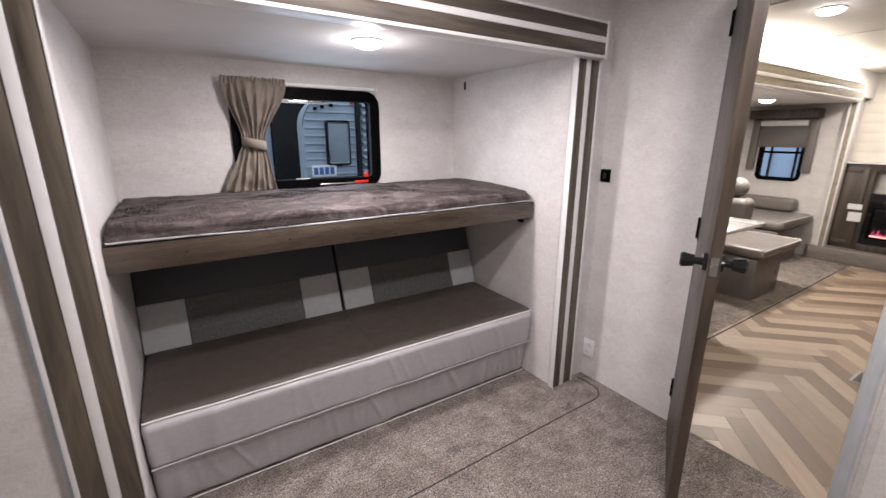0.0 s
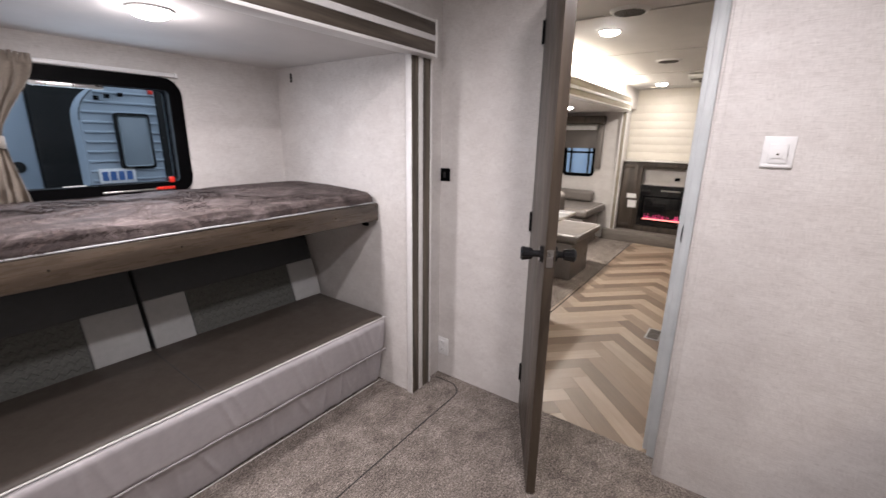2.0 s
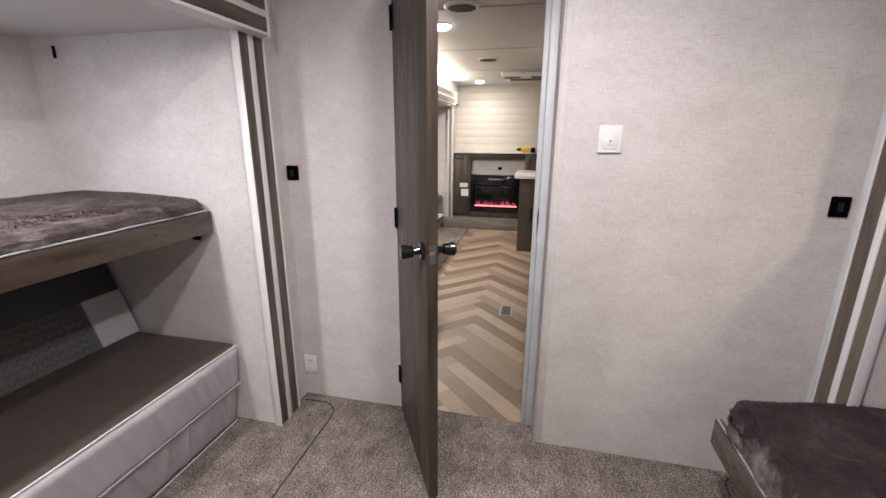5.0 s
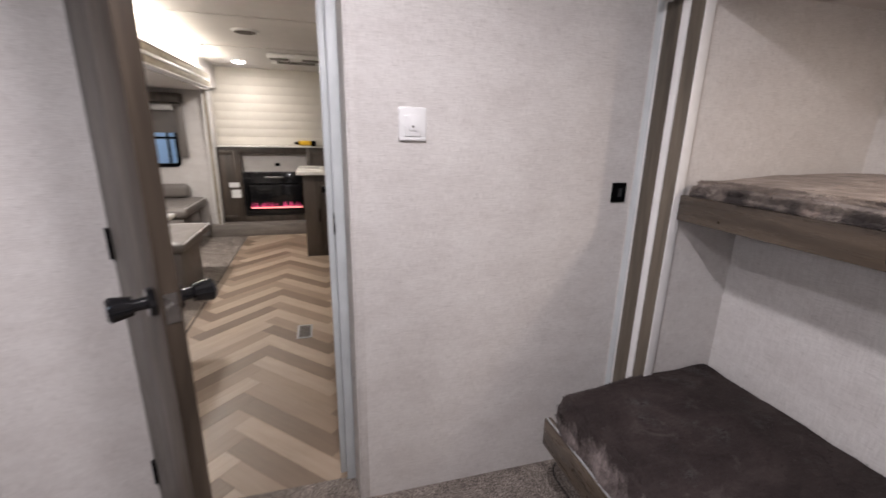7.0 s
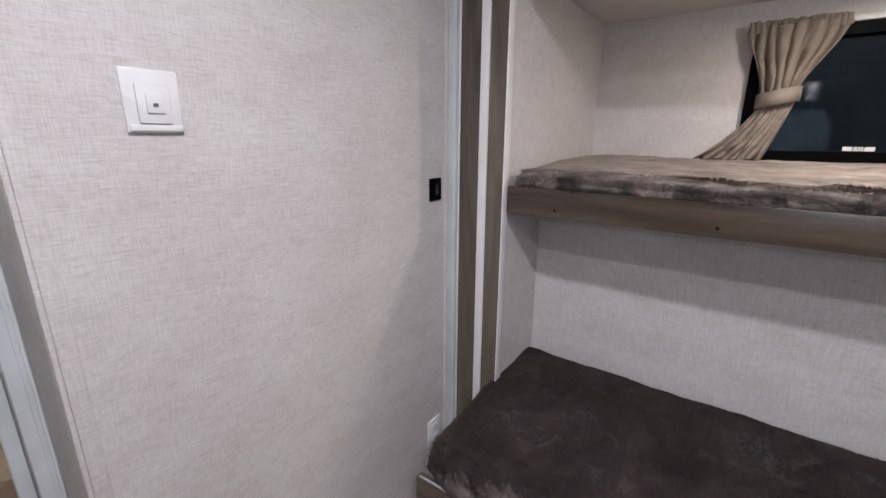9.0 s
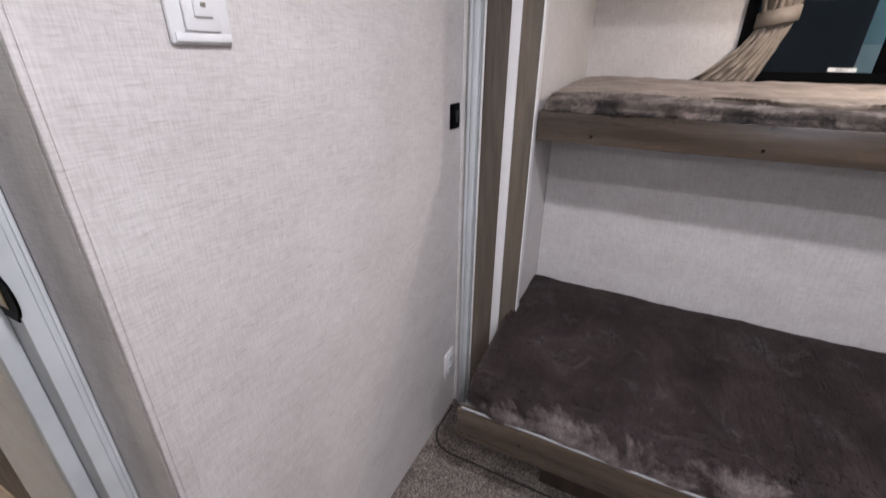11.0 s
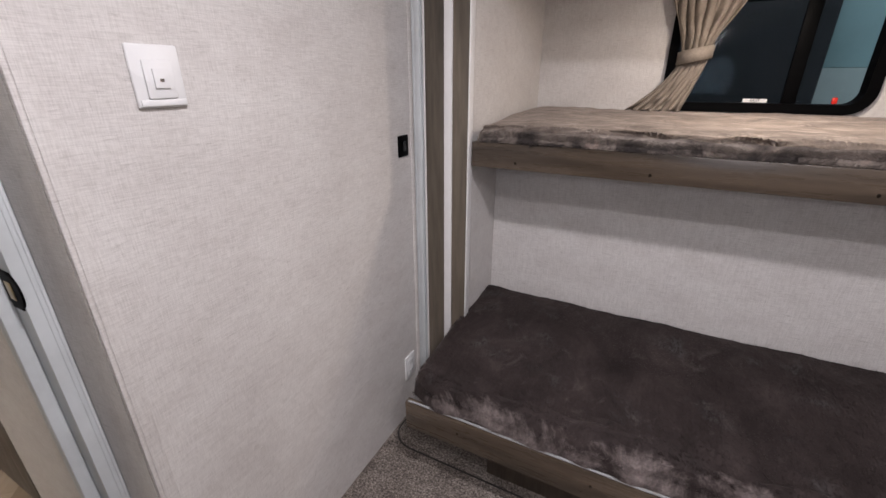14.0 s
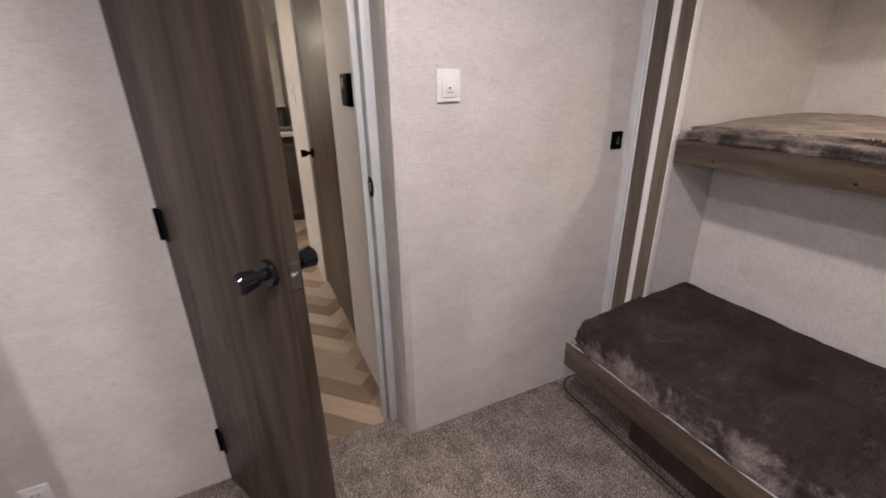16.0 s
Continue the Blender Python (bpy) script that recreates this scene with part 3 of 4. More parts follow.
def pile(body, count, seed, parent, material, length, front=None):
    """Short brushed pile over a plush body: many small blades, combed in patches."""
    rng = np.random.default_rng(seed)
    me = body.data
    n = len(me.polygons)
    cen, nor, area = np.zeros(3 * n), np.zeros(3 * n), np.zeros(n)
    me.polygons.foreach_get("center", cen)
    me.polygons.foreach_get("normal", nor)
    me.polygons.foreach_get("area", area)
    cen, nor = cen.reshape(-1, 3), nor.reshape(-1, 3)
    area = np.where((nor[:, 2] > -0.3) & (area < 0.01), area, 0)
    if front is not None:
        area = np.where(cen[:, 1] > front, area, 0)
    pick = rng.choice(n, count, p=area / area.sum())
    nn = nor[pick]
    side = np.cross(nn, rng.normal(size=(count, 3)))
    side /= np.linalg.norm(side, axis=1)[:, None]
    p = cen[pick] + side * rng.uniform(0, 0.010, (count, 1)) + nn * 0.0008
    ang = np.array([5.0 * noise.noise(Vector((a * 2.6, b * 3.4, seed))) + 0.5 * noise.noise(Vector((a * 9, b * 10, seed))) for a, b, _ in p])
    comb = np.stack([np.cos(ang), np.sin(ang), np.full(count, -0.25)], 1)
    comb -= nn * (comb * nn).sum(1)[:, None]
    comb /= np.linalg.norm(comb, axis=1)[:, None] + 1e-6
    long = np.where(np.abs(nn[:, 1:2]) > 0.6, 1.6, 1.0) * length
    tip = p + (comb * 0.85 + nn * 0.5 + rng.normal(scale=0.22, size=(count, 3))) * (long * rng.uniform(0.6, 1.2, (count, 1)))
    wide = np.cross(nn, comb) * 0.0013
    verts = np.stack([p - wide, p + wide, tip], 1).reshape(-1, 3)
    faces = np.arange(3 * count).reshape(-1, 3)
    m = bpy.data.meshes.new("fur_nap")
    m.from_pydata(verts.tolist(), [], faces.tolist())
    m.materials.append(material)
    ob = new("fur_nap", m)
    ob.parent = body
    return tagged(ob, "short brushed fur pile", kind="stuff")


def bunk(name, x0, x1, yf, yb, zr0, zr1, zm, fur, label, screws, seed, crown, rise, edge=True):
    """A bunk: front rail, board, plush mattress with a pale edge. yf: front, yb: back."""
    way = 1 if yb > yf else -1
    t = thing(name, ((x0 + x1) / 2, yf, zr0), label, "bunk bed", "bunk beds")
    a, b = sorted((yf, yf + way * 0.025))
    bx("front_rail", x0, x1, a, b, zr0, zr1, RAIL_X, t, 0.003)
    a, b = sorted((yf + way * 0.027, yb))
    bx("bed_board", x0, x1, a, b, zr1 - 0.045, zr1 - 0.025, PALEV, t, 0.002)
    a, b = sorted((yf + way * 0.006, yb - way * 0.004))
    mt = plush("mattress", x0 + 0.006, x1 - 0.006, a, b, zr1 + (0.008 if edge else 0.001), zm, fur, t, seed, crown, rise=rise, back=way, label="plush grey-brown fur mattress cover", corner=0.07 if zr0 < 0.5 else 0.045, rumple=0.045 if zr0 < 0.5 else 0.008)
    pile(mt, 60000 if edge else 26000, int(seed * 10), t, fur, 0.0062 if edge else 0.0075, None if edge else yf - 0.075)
    if edge:
        bm = bmesh.new()
        n = 70
        run = []
        for k in range(n + 1):
            x = x0 + 0.012 + (x1 - x0 - 0.024) * k / n
            lift = 0.012 * max(0.0, noise.noise(Vector((x * 1.9, seed, 2.0)))) + 0.003 * noise.noise(Vector((x * 7, seed, 5.0)))
            run.append(((x, yf + way * 0.004, zr1 + 0.0048 + max(0.0, lift))))
        tube(bm, run, 0.0036)
        part("piping", bm, PALEV, mt, "pale mattress edge piping")
    for x in screws:
        bm = bmesh.new()
        zs = zr0 + (0.27 if zr0 > 1 else 0.52) * (zr1 - zr0)
        cyl(bm, (x, yf, zs), (x, yf - way * 0.003, zs), 0.0042, 0.002, 10)
        part("screw", bm, BRONZE, t)
    return t


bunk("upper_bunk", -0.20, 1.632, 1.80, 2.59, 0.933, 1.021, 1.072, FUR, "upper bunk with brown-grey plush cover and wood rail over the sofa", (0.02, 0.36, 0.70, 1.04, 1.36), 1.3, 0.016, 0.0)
bunk("upper_bunk", -0.34, 1.570, -0.553, -1.335, 1.055, 1.132, 1.166, FUR_LIT, "upper bunk with brown-grey plush cover and wood rail", (0.60, 1.056, 1.427), 4.1, 0.014, 0.022, False)
low = bunk("lower_bunk", -0.30, 1.628, -0.200, -0.815, 0.262, 0.365, 0.468, FUR_SHADED, "lower bunk with plush cover, painted dark for the shade, on a wood rail", (0.62, 1.055, 1.445), 7.7, 0.012, 0.045)
# dark box added under the rail to stand for the shadow there
bx("support_panel", -0.28, 1.40, -0.80, -0.36, 0.0, 0.317, CAB_W, low, 0.003, "dark wood box added for the shadow under the bunk")
for k, (bxx, byy) in enumerate(((1.60, 1.848),)):
    br = thing("bunk_latch", (bxx, byy, 0.906), "small dark metal latch under the bunk rail", "latch")
    bx("bracket", bxx - 0.03, bxx + 0.012, byy - 0.012, byy + 0.012, 0.923, 0.9325, BLACK, br, 0.002)
    bm = bmesh.new()
    cyl(bm, (bxx - 0.012, byy - 0.016, 0.913), (bxx - 0.012, byy + 0.016, 0.913), 0.009, seg=14)
    part("knob", bm, BLACK, br)

# jack-knife sofa
sofa = thing("sofa", (0.72, 1.75, 0), "sofa with brown seat, pale grey skirt and charcoal backrests", "sofa")


def quilted(name, outline_x0, outline_x1, y0, y1, z0, z1, material, parent, label, wave=0.0, seed=0.0, slant=0.0, radius=0.03):
    """A stuffed slab with rounded edges whose front sags in soft folds."""
    bm = bmesh.new()
    box(bm, outline_x0, outline_x1, y0, y1, z0, z1)
    bmesh.ops.subdivide_edges(bm, edges=bm.edges, cuts=34, use_grid_fill=True)
    if wave > 0.004:
        along = [e for e in bm.edges if abs(e.verts[0].co.x - e.verts[1].co.x) > 0.02]
        bmesh.ops.subdivide_edges(bm, edges=along, cuts=5, use_grid_fill=True)
    rng = random.Random(int(seed * 10) + 3)
    pleats = []
    if wave > 0.004:
        x = outline_x0 + 0.08
        while x < outline_x1 - 0.04:
            t = (x - outline_x0) / (outline_x1 - outline_x0)
            pleats.append((x, rng.uniform(-0.5, 0.15), rng.uniform(0.007, 0.016), rng.uniform(0.25, 1.0) * (0.35 + 0.65 * t)))
            x += rng.uniform(0.03, 0.11) * (1.6 - 0.9 * t)
    cx, hx = (outline_x0 + outline_x1) / 2, (outline_x1 - outline_x0) / 2
    cy, hy, cz, hz = (y0 + y1) / 2, (y1 - y0) / 2, (z0 + z1) / 2, (z1 - z0) / 2
    rr = min(hx, hy, hz, radius)
    for v in bm.verts:
        p = v.co
        q = [max(-h + rr, min(h - rr, c)) for c, h in ((p.x - cx, hx), (p.y - cy, hy), (p.z - cz, hz))]
        d = Vector((p.x - cx - q[0], p.y - cy - q[1], p.z - cz - q[2]))
        if d.length > rr:
            d = d.normalized() * rr
        v.co = Vector((cx + q[0], cy + q[1], cz + q[2])) + d
        fold = noise.noise(Vector((p.x * 5 + seed, p.z * 2, p.y * 3))) + 0.7 * noise.noise(Vector((p.x * 17 + seed, p.z * 4, p.y)))
        drop = (z1 - p.z) / (z1 - z0)
        pleat = sum(a * math.exp(-(((p.x - px - lean * (p.z - cz)) / w) ** 2)) for px, lean, w, a in pleats if abs(p.x - px) < 0.14)
        v.co.y += wave * 0.6 * fold - 1.3 * wave * pleat * math.sin(math.pi * min(1, max(0, 0.15 + 0.8 * drop)))
        v.co.y += slant * (z1 - p.z)
        v.co.z += 0.4 * wave * noise.noise(Vector((p.x * 3, p.y * 4, seed)))
    return part(name, bm, material, parent, label)


quilted("base_skirt", -0.195, 1.63, 1.774, 2.50, 0.004, 0.232, GREYV, sofa, "pale grey leatherette skirt", wave=0.012, seed=2, slant=0.16)
quilted("seat_front", -0.195, 1.625, 1.740, 2.30, 0.212, 0.408, GREYV, sofa, "pale grey leatherette cushion front", wave=0.009, seed=5, slant=0.09)
top = quilted("seat_top", -0.193, 1.623, 1.762, 2.40, 0.378, 0.424, SEAT, sofa, "brown leatherette seat top", wave=0.003)
bm = bmesh.new()
cyl(bm, (0.70, 1.78, 0.4235), (0.71, 2.33, 0.4235), 0.0022, seg=6)
part("seam", bm, DARKV, top)
rows = [(-0.19 + k * 0.0302, 1.757, 0.4115 + 0.003 * noise.noise(Vector((k * 0.18, 0, 0)))) for k in range(61)]
bm = tube(bmesh.new(), rows, 0.0032)
part("piping", bm, WHITE, sofa, "white piping along the seat edge")
bm = bmesh.new()
cyl(bm, (-0.19, 1.806, 0.009), (1.62, 1.806, 0.009), 0.0022, seg=6)
part("piping", bm, WHITE, sofa, "white piping at the floor")
rows = [(-0.19 + k * 0.0302, 1.758, 0.221 + 0.006 * noise.noise(Vector((k * 0.151, 3.0, 0)))) for k in range(61)]
bm = tube(bmesh.new(), rows, 0.0042)
part("piping", bm, GREYV, sofa, "pale grey piping between cushion and skirt")


def backrest(x0, x1, pw, pe, ph):
    """Leaning cushion: dark top band, pale end patches, embossed middle."""
    tilt = Matrix.Translation((0, 2.285, 0.418)) @ Matrix.Rotation(radians(-19), 4, "X")
    def slab(name, a, b, z0, z1, y0, material, parent, bev=0.012):
        bm = bmesh.new()
        box(bm, a, b, y0, 0.13, z0, z1, bev, 3)
        bmesh.ops.transform(bm, matrix=tilt, verts=bm.verts)
        return part(name, bm, material, parent)
    body = slab("backrest", x0, x1, 0.0, 0.46, 0.006, DARKV, sofa)
    tagged(body, "charcoal leatherette backrest cushion with pale patches")
    w = x1 - x0
    slab("end_patch", x0 + 0.004, x0 + pw * w, 0.004, ph, 0.0, PATCHV, body, 0.006)
    slab("end_patch", x1 - pe * w, x1 - 0.004, 0.004, ph, 0.0, PATCHV, body, 0.006)
    mid = slab("middle_panel", x0 + (pw + 0.003) * w, x1 - (pe + 0.003) * w, 0.004, ph, 0.001, PATTV, body, 0.006)
    xa, xb = x0 + (pw + 0.015) * w, x1 - (pe + 0.015) * w
    for j in range(6):
        bm = bmesh.new()
        pts = []
        n = int((xb - xa) / 0.017)
        for i in range(n + 1):
            pts.append(Vector((xa + (xb - xa) * i / n, -0.0005, 0.030 + j * 0.033 + (0.008 if i % 2 else -0.008))))
        tube(bm, [tilt @ p for p in pts], 0.0035, 6)
        part("stitching", bm, PATTV, mid)


backrest(-0.20, 0.712, 0.205, 0.225, 0.222)
backrest(0.722, 1.625, 0.195, 0.20, 0.225)


# ---- windows ----
def ring(bm, cx, cz, w, h, r, bar, y0, y1, seg=7):
    """A rounded rectangular frame in the xz plane, from y0 to y1."""
    def loop(w, h, r):
        pts = []
        for sx, sz, a0 in ((1, 1, 0), (-1, 1, 90), (-1, -1, 180), (1, -1, 270)):
            for k in range(seg + 1):
                a = radians(a0 + 90 * k / seg)
                pts.append((cx + sx * (w / 2 - r) + r * math.cos(a), cz + sz * (h / 2 - r) + r * math.sin(a)))
        return pts
    outer, inner = loop(w, h, r), loop(w - 2 * bar, h - 2 * bar, max(0.01, r - bar))
    vs = [[bm.verts.new((p[0], y, p[1])) for p in pts] for pts, y in ((outer, y0), (inner, y0), (inner, y1), (outer, y1))]
    n = len(outer)
    for a in range(4):
        b = (a + 1) % 4
        for k in range(n):
            bm.faces.new((vs[a][k], vs[a][(k + 1) % n], vs[b][(k + 1) % n], vs[b][k]))
    bmesh.ops.recalc_face_normals(bm, faces=bm.faces)
    return bm


def window(name, x0, x1, z0, z1, y, out, label, split, bar=0.058, half=0.012):
    """Black-framed window in a wall whose inner face is at y; out: +1 if outside is towards +y."""
    t = thing(name, ((x0 + x1) / 2, y, z0), label, "window", "", "structure")
    cx, cz, w, h = (x0 + x1) / 2, (z0 + z1) / 2, x1 - x0, z1 - z0
    a, b = sorted((y - out * 0.014, y + out * 0.055))
    part("frame", ring(bmesh.new(), cx, cz, w, h, 0.08, bar, a, b), BLACK, t, "black window frame")
    a, b = sorted((y + out * 0.030, y + out * 0.034))
    g = bx("pane", x0 + 0.02, x1 - 0.02, a, b, z0 + 0.02, z1 - 0.02, GLASS, t)
    g.visible_shadow = False
    a, b = sorted((y + out * 0.012, y + out * 0.028))
    if split:
        bx("mullion", split - half, split + half, a, b, z0 + 0.8 * bar, z1 - 0.8 * bar, BLACK, t, 0.002)
    return t


win = window("window_1", 0.298, 1.102, 1.062, 1.602, WY, 1, "black-framed window with rounded corners above the bunk", None)
lb = part("latch_bar", box(bmesh.new(), 0.72, 1.00, WY - 0.022, WY - 0.015, 1.085, 1.093, 0.002), STEEL, win, "steel latch bar")
bx("red_pull", 0.93, 1.01, WY - 0.026, WY - 0.0145, 1.086, 1.100, REDL, win, 0.003, "red emergency latch")
bx("shade_bar", 0.56, 0.80, WY + 0.010, WY + 0.026, 1.525, 1.548, STEEL, win, 0.003, "silver blind bar")
bx("label", 0.60, 0.68, WY + 0.026, WY + 0.0295, 1.108, 1.124, PLASTIC, win, 0.0, "small white sticker")
bx("tag", 0.99, 1.015, WY - 0.018, WY - 0.0145, 1.118, 1.145, REDL, win, 0.004, "red sticker")
win2 = window("window_2", 0.42, 1.078, 1.190, 1.602, RY, -1, "black-framed window with rounded corners above the bunk", 0.655, 0.034, 0.022)
bx("label", 0.717, 0.793, RY - 0.0295, RY - 0.027, 1.2255, 1.2385, PLASTIC, win2, 0.0, "small exit sticker")
words = bpy.data.curves.new("lettering", "FONT")
words.body, words.size, words.align_x, words.align_y, words.extrude = "EXIT", 0.016, "CENTER", "CENTER", 0.0003
words.materials.append(GLOSSK)
ob = new("lettering", words)
ob.matrix_world = pose(0.755, RY - 0.0265, 1.232, 90, 0, 180)
ob.parent = win2
ob.matrix_parent_inverse = win2.matrix_world.inverted()
bx("tag", 0.512, 0.528, RY - 0.029, RY - 0.026, 1.226, 1.248, REDL, win2, 0.004, "red sticker")


# ---- curtains ----
def curtain(x_top0, x_top1, x_tie0, x_tie1, x_bot0, x_bot1, z_top, z_tie, z_bot, y, out, label, sweep=1.0):
    """Gathered curtain, drawn in by a tie band. out: the way towards the room along y."""
    t = thing("curtain", ((x_top0 + x_top1) / 2, y, z_bot), label, "curtain", "curtains")
    bm = bmesh.new()
    nu, nv = 90, 60
    rows = []
    for j in range(nv + 1):
        v = j / nv
        z = z_top + (z_bot - z_top) * v
        vt = (z_top - z_tie) / (z_top - z_bot)
        if v < vt:
            k = v / vt
            k = k * k * (3 - 2 * k)
            a, b = x_top0 + (x_tie0 - x_top0) * k, x_top1 + (x_tie1 - x_top1) * k
            amp = 0.010 + 0.012 * math.sin(math.pi * v / vt)
        else:
            k = (v - vt) / (1 - vt)
            a, b = x_tie0 + (x_bot0 - x_tie0) * k ** sweep, x_tie1 + (x_bot1 - x_tie1) * k
            amp = 0.010 + 0.014 * k
        row = []
        for i in range(nu + 1):
            u = i / nu
            ph = 2 * math.pi * 7.5 * u + 2.6 * math.sin(4 * u + 3 * v) + 3.0 * noise.noise(Vector((u * 5, v * 2.5, 4.0)))
            fold = math.sin(ph) * amp * (0.55 + 0.6 * abs(noise.noise(Vector((u * 6, 1.7, v))))) + (0.010 + 0.022 * max(0, v - 0.8) * 5) * noise.noise(Vector((u * 8, v * 9, 1.0))) + 0.007 * noise.noise(Vector((u * 19 + 6 * v, v * 13, 7.0)))
            belly = 0.025 * math.sin(math.pi * u)
            row.append(bm.verts.new((a + (b - a) * u + 0.004 * math.cos(ph), y + out * (0.014 + belly + fold), z + 0.004 * math.sin(ph * 0.5) * (1 if j in (0, nv) else 0))))
        rows.append(row)
    for j in range(nv):
        for i in range(nu):
            bm.faces.new((rows[j][i], rows[j][i + 1], rows[j + 1][i + 1], rows[j + 1][i]))
    ob = part("cloth", bm, CURTAIN, t)
    sol = ob.modifiers.new("thick", "SOLIDIFY")
    sol.thickness = 0.0025
    bm = bmesh.new()
    n = 24
    prev = None
    for k in range(n + 1):
        ang = math.pi * k / n
        cx = (x_tie0 + x_tie1) / 2 - math.cos(ang) * (abs(x_tie1 - x_tie0) / 2 + 0.008)
        cy = y + out * (0.004 + 0.068 * math.sin(ang))
        tilt = 0.012 * math.cos(ang)
        pair = (bm.verts.new((cx, cy, z_tie - 0.024 + tilt)), bm.verts.new((cx, cy, z_tie + 0.022 + tilt)))
        if prev:
            bm.faces.new((prev[0], pair[0], pair[1], prev[1]))
        prev = pair
    tie = part("tie_band", bm, CURTAIN, t, "cloth tie band")
    sol = tie.modifiers.new("thick", "SOLIDIFY")
    sol.thickness = 0.004
    for k in range(18):
        bm = bmesh.new()
        u = (k + 0.5) / 18
        x = x_top0 + (x_top1 - x_top0) * u
        hgt = 0.012 + 0.006 * random.random()
        cyl(bm, (x, y + out * 0.018, z_top - 0.018), (x + 0.003, y + out * (0.022 + 0.01 * random.random()), z_top + hgt), 0.011, 0.007, 8)
        part("gather", bm, CURTAIN, t)
    return t


curtain(0.268, 0.572, 0.345, 0.445, 0.222, 0.490, 1.618, 1.318, 1.078, WY - 0.016, -1, "taupe gathered curtain tied back beside the window")
curtain(1.095, 0.845, 1.035, 0.940, 1.20, 1.005, 1.612, 1.392, 1.190, RY + 0.016, 1, "taupe gathered curtain tied back beside the window", 1.7)


def track(x0, x1, y, out, z):
    t = thing("curtain_track", ((x0 + x1) / 2, y, z), "white curtain track above the window", "curtain track", "curtain tracks")
    a, b = sorted((y, y + out * 0.014))
    bx("rail", x0, x1, a, b, z - 0.008, z + 0.010, PLASTIC, t, 0.003)
    bx("end_stop", x1 - 0.012, x1 + 0.004, min(a, a - 0.003), b + 0.002, z - 0.010, z + 0.012, PLASTIC, t, 0.003)


track(0.255, 1.09, WY, -1, 1.613)
track(0.36, 1.105, RY, 1, 1.612)
hook = thing("wall_hook", (1.64, 2.46, 1.63), "small black hook strip high on the slide-out wall", "hook")
bx("strip", 1.634, 1.64, 2.453, 2.467, 1.635, 1.683, BLACK, hook, 0.002)

# ---- carpet edges ----
def edge_line(pts, label):
    bm = bmesh.new()
    tube(bm, [(*p, 0.004) for p in pts], 0.0045)
    return tagged(part("carpet_seam", bm, SEAM), label, "carpet seam", "", "structure")


arc = [(1.745 + 0.10 * math.sin(radians(a)), 1.480 - 0.10 * math.cos(radians(a))) for a in range(0, 91, 15)]
edge_line([(-0.9, 1.345), (0.65, 1.360), (1.52, 1.378)] + arc + [(1.84, 1.575)], "dark rounded edge of the slide-out carpet")
arc = [(1.70 + 0.09 * math.sin(radians(a)), -0.41 + 0.085 * math.cos(radians(a))) for a in range(0, 91, 15)]
edge_line([(-0.9, -0.315), (1.29, -0.322)] + arc + [(1.79, -0.53)], "dark rounded edge of the slide-out carpet")
# ---- main room beyond the doorway ----
setting("corridor_wall", [(1.95, 2.535, 0.39, 0.440, 0, CEIL), (3.375, 4.10, 0.39, 0.440, 0, CEIL), (2.535, 3.375, 0.39, 0.440, 1.93, CEIL), (4.06, 4.10, -1.9, 0.39, 0, CEIL)],
        WALL, "off-white bathroom wall along the passage", "wall")
setting("passage_wall", [(1.95, 3.05, 1.66, 1.71, 0, CEIL), (3.05, 5.75, 1.66, 1.71, 1.86, CEIL), (5.75, 6.9, 1.66, 1.71, 1.75, CEIL), (6.22, 6.9, 1.72, 1.78, 0, 1.86)], WALL, "off-white wall round the dinette slide-out", "wall")
setting("wall_end", [(6.42, 6.47, -1.9, 1.90, 0, CEIL)], WALL, "off-white end wall behind the fireplace unit", "wall")
setting("wall_far_side", [(4.10, 6.47, -1.95, -1.90, 0, CEIL)], WALL, "off-white side wall of the kitchen", "wall")
setting("dinette_floor", [(2.2, 6.42, 1.43, 2.95, -0.03, 0.005)], CARPET, "grey-brown carpet of the dinette slide-out", "floor")
setting("dinette_wall_back", [(3.0, 6.25, 2.90, 2.95, 0, 1.76)], WALL, "off-white back wall of the dinette slide-out", "wall")
setting("dinette_wall_near", [(3.0, 3.05, 1.71, 2.90, 0, 1.76)], WALL, "off-white side wall of the dinette slide-out", "wall")
setting("dinette_wall_far", [(6.20, 6.25, 1.71, 2.12, 0, 1.76), (6.20, 6.25, 2.50, 2.90, 0, 1.76), (6.20, 6.25, 2.12, 2.50, 0, 0.88), (6.20, 6.25, 2.12, 2.50, 1.45, 1.76)],
        WALL, "off-white end wall of the dinette slide-out with a window", "wall")
setting("dinette_ceiling", [(3.05, 6.20, 1.71, 2.90, 1.71, 1.75)], CEILING, "white slide-out ceiling", "ceiling")
for k in range(4):
    bxn = bx("ceiling_batten", 2.65 + k * 1.15, 2.68 + k * 1.15, 0.44, 1.66, CEIL - 0.006, CEIL - 0.001, CEILING, None, 0.002)
    tagged(bxn, "thin white ceiling batten", "trim", "ceiling battens", "structure")
header(3.05, 5.74, 1.59, 1.655, 1.70, 1.852, "pale washed wood header with white strips over the dinette slide-out", PALEWOOD)
end_trim = thing("slide_trim", (6.18, 1.76, 0), "narrow white and pale wood trim at the end of the dinette slide-out", "trim", "slide-out trims")
for name, a, b, x0, m in (("edge_strip", 1.712, 1.728, 6.168, WHITE), ("board", 1.7282, 1.768, 6.172, PALEWOOD), ("white_strip", 1.7682, 1.786, 6.168, WHITE)):
    bx(name, x0, 6.198, a, b, 0.006, 1.705, m, end_trim, 0.0015)
st = thing("led_strip_light", (4.4, 1.62, 1.853), "glowing led strip along the top of the header", "led strip")
bx("strip", 3.1, 5.70, 1.608, 1.622, 1.8525, 1.858, LED, st, 0.001)
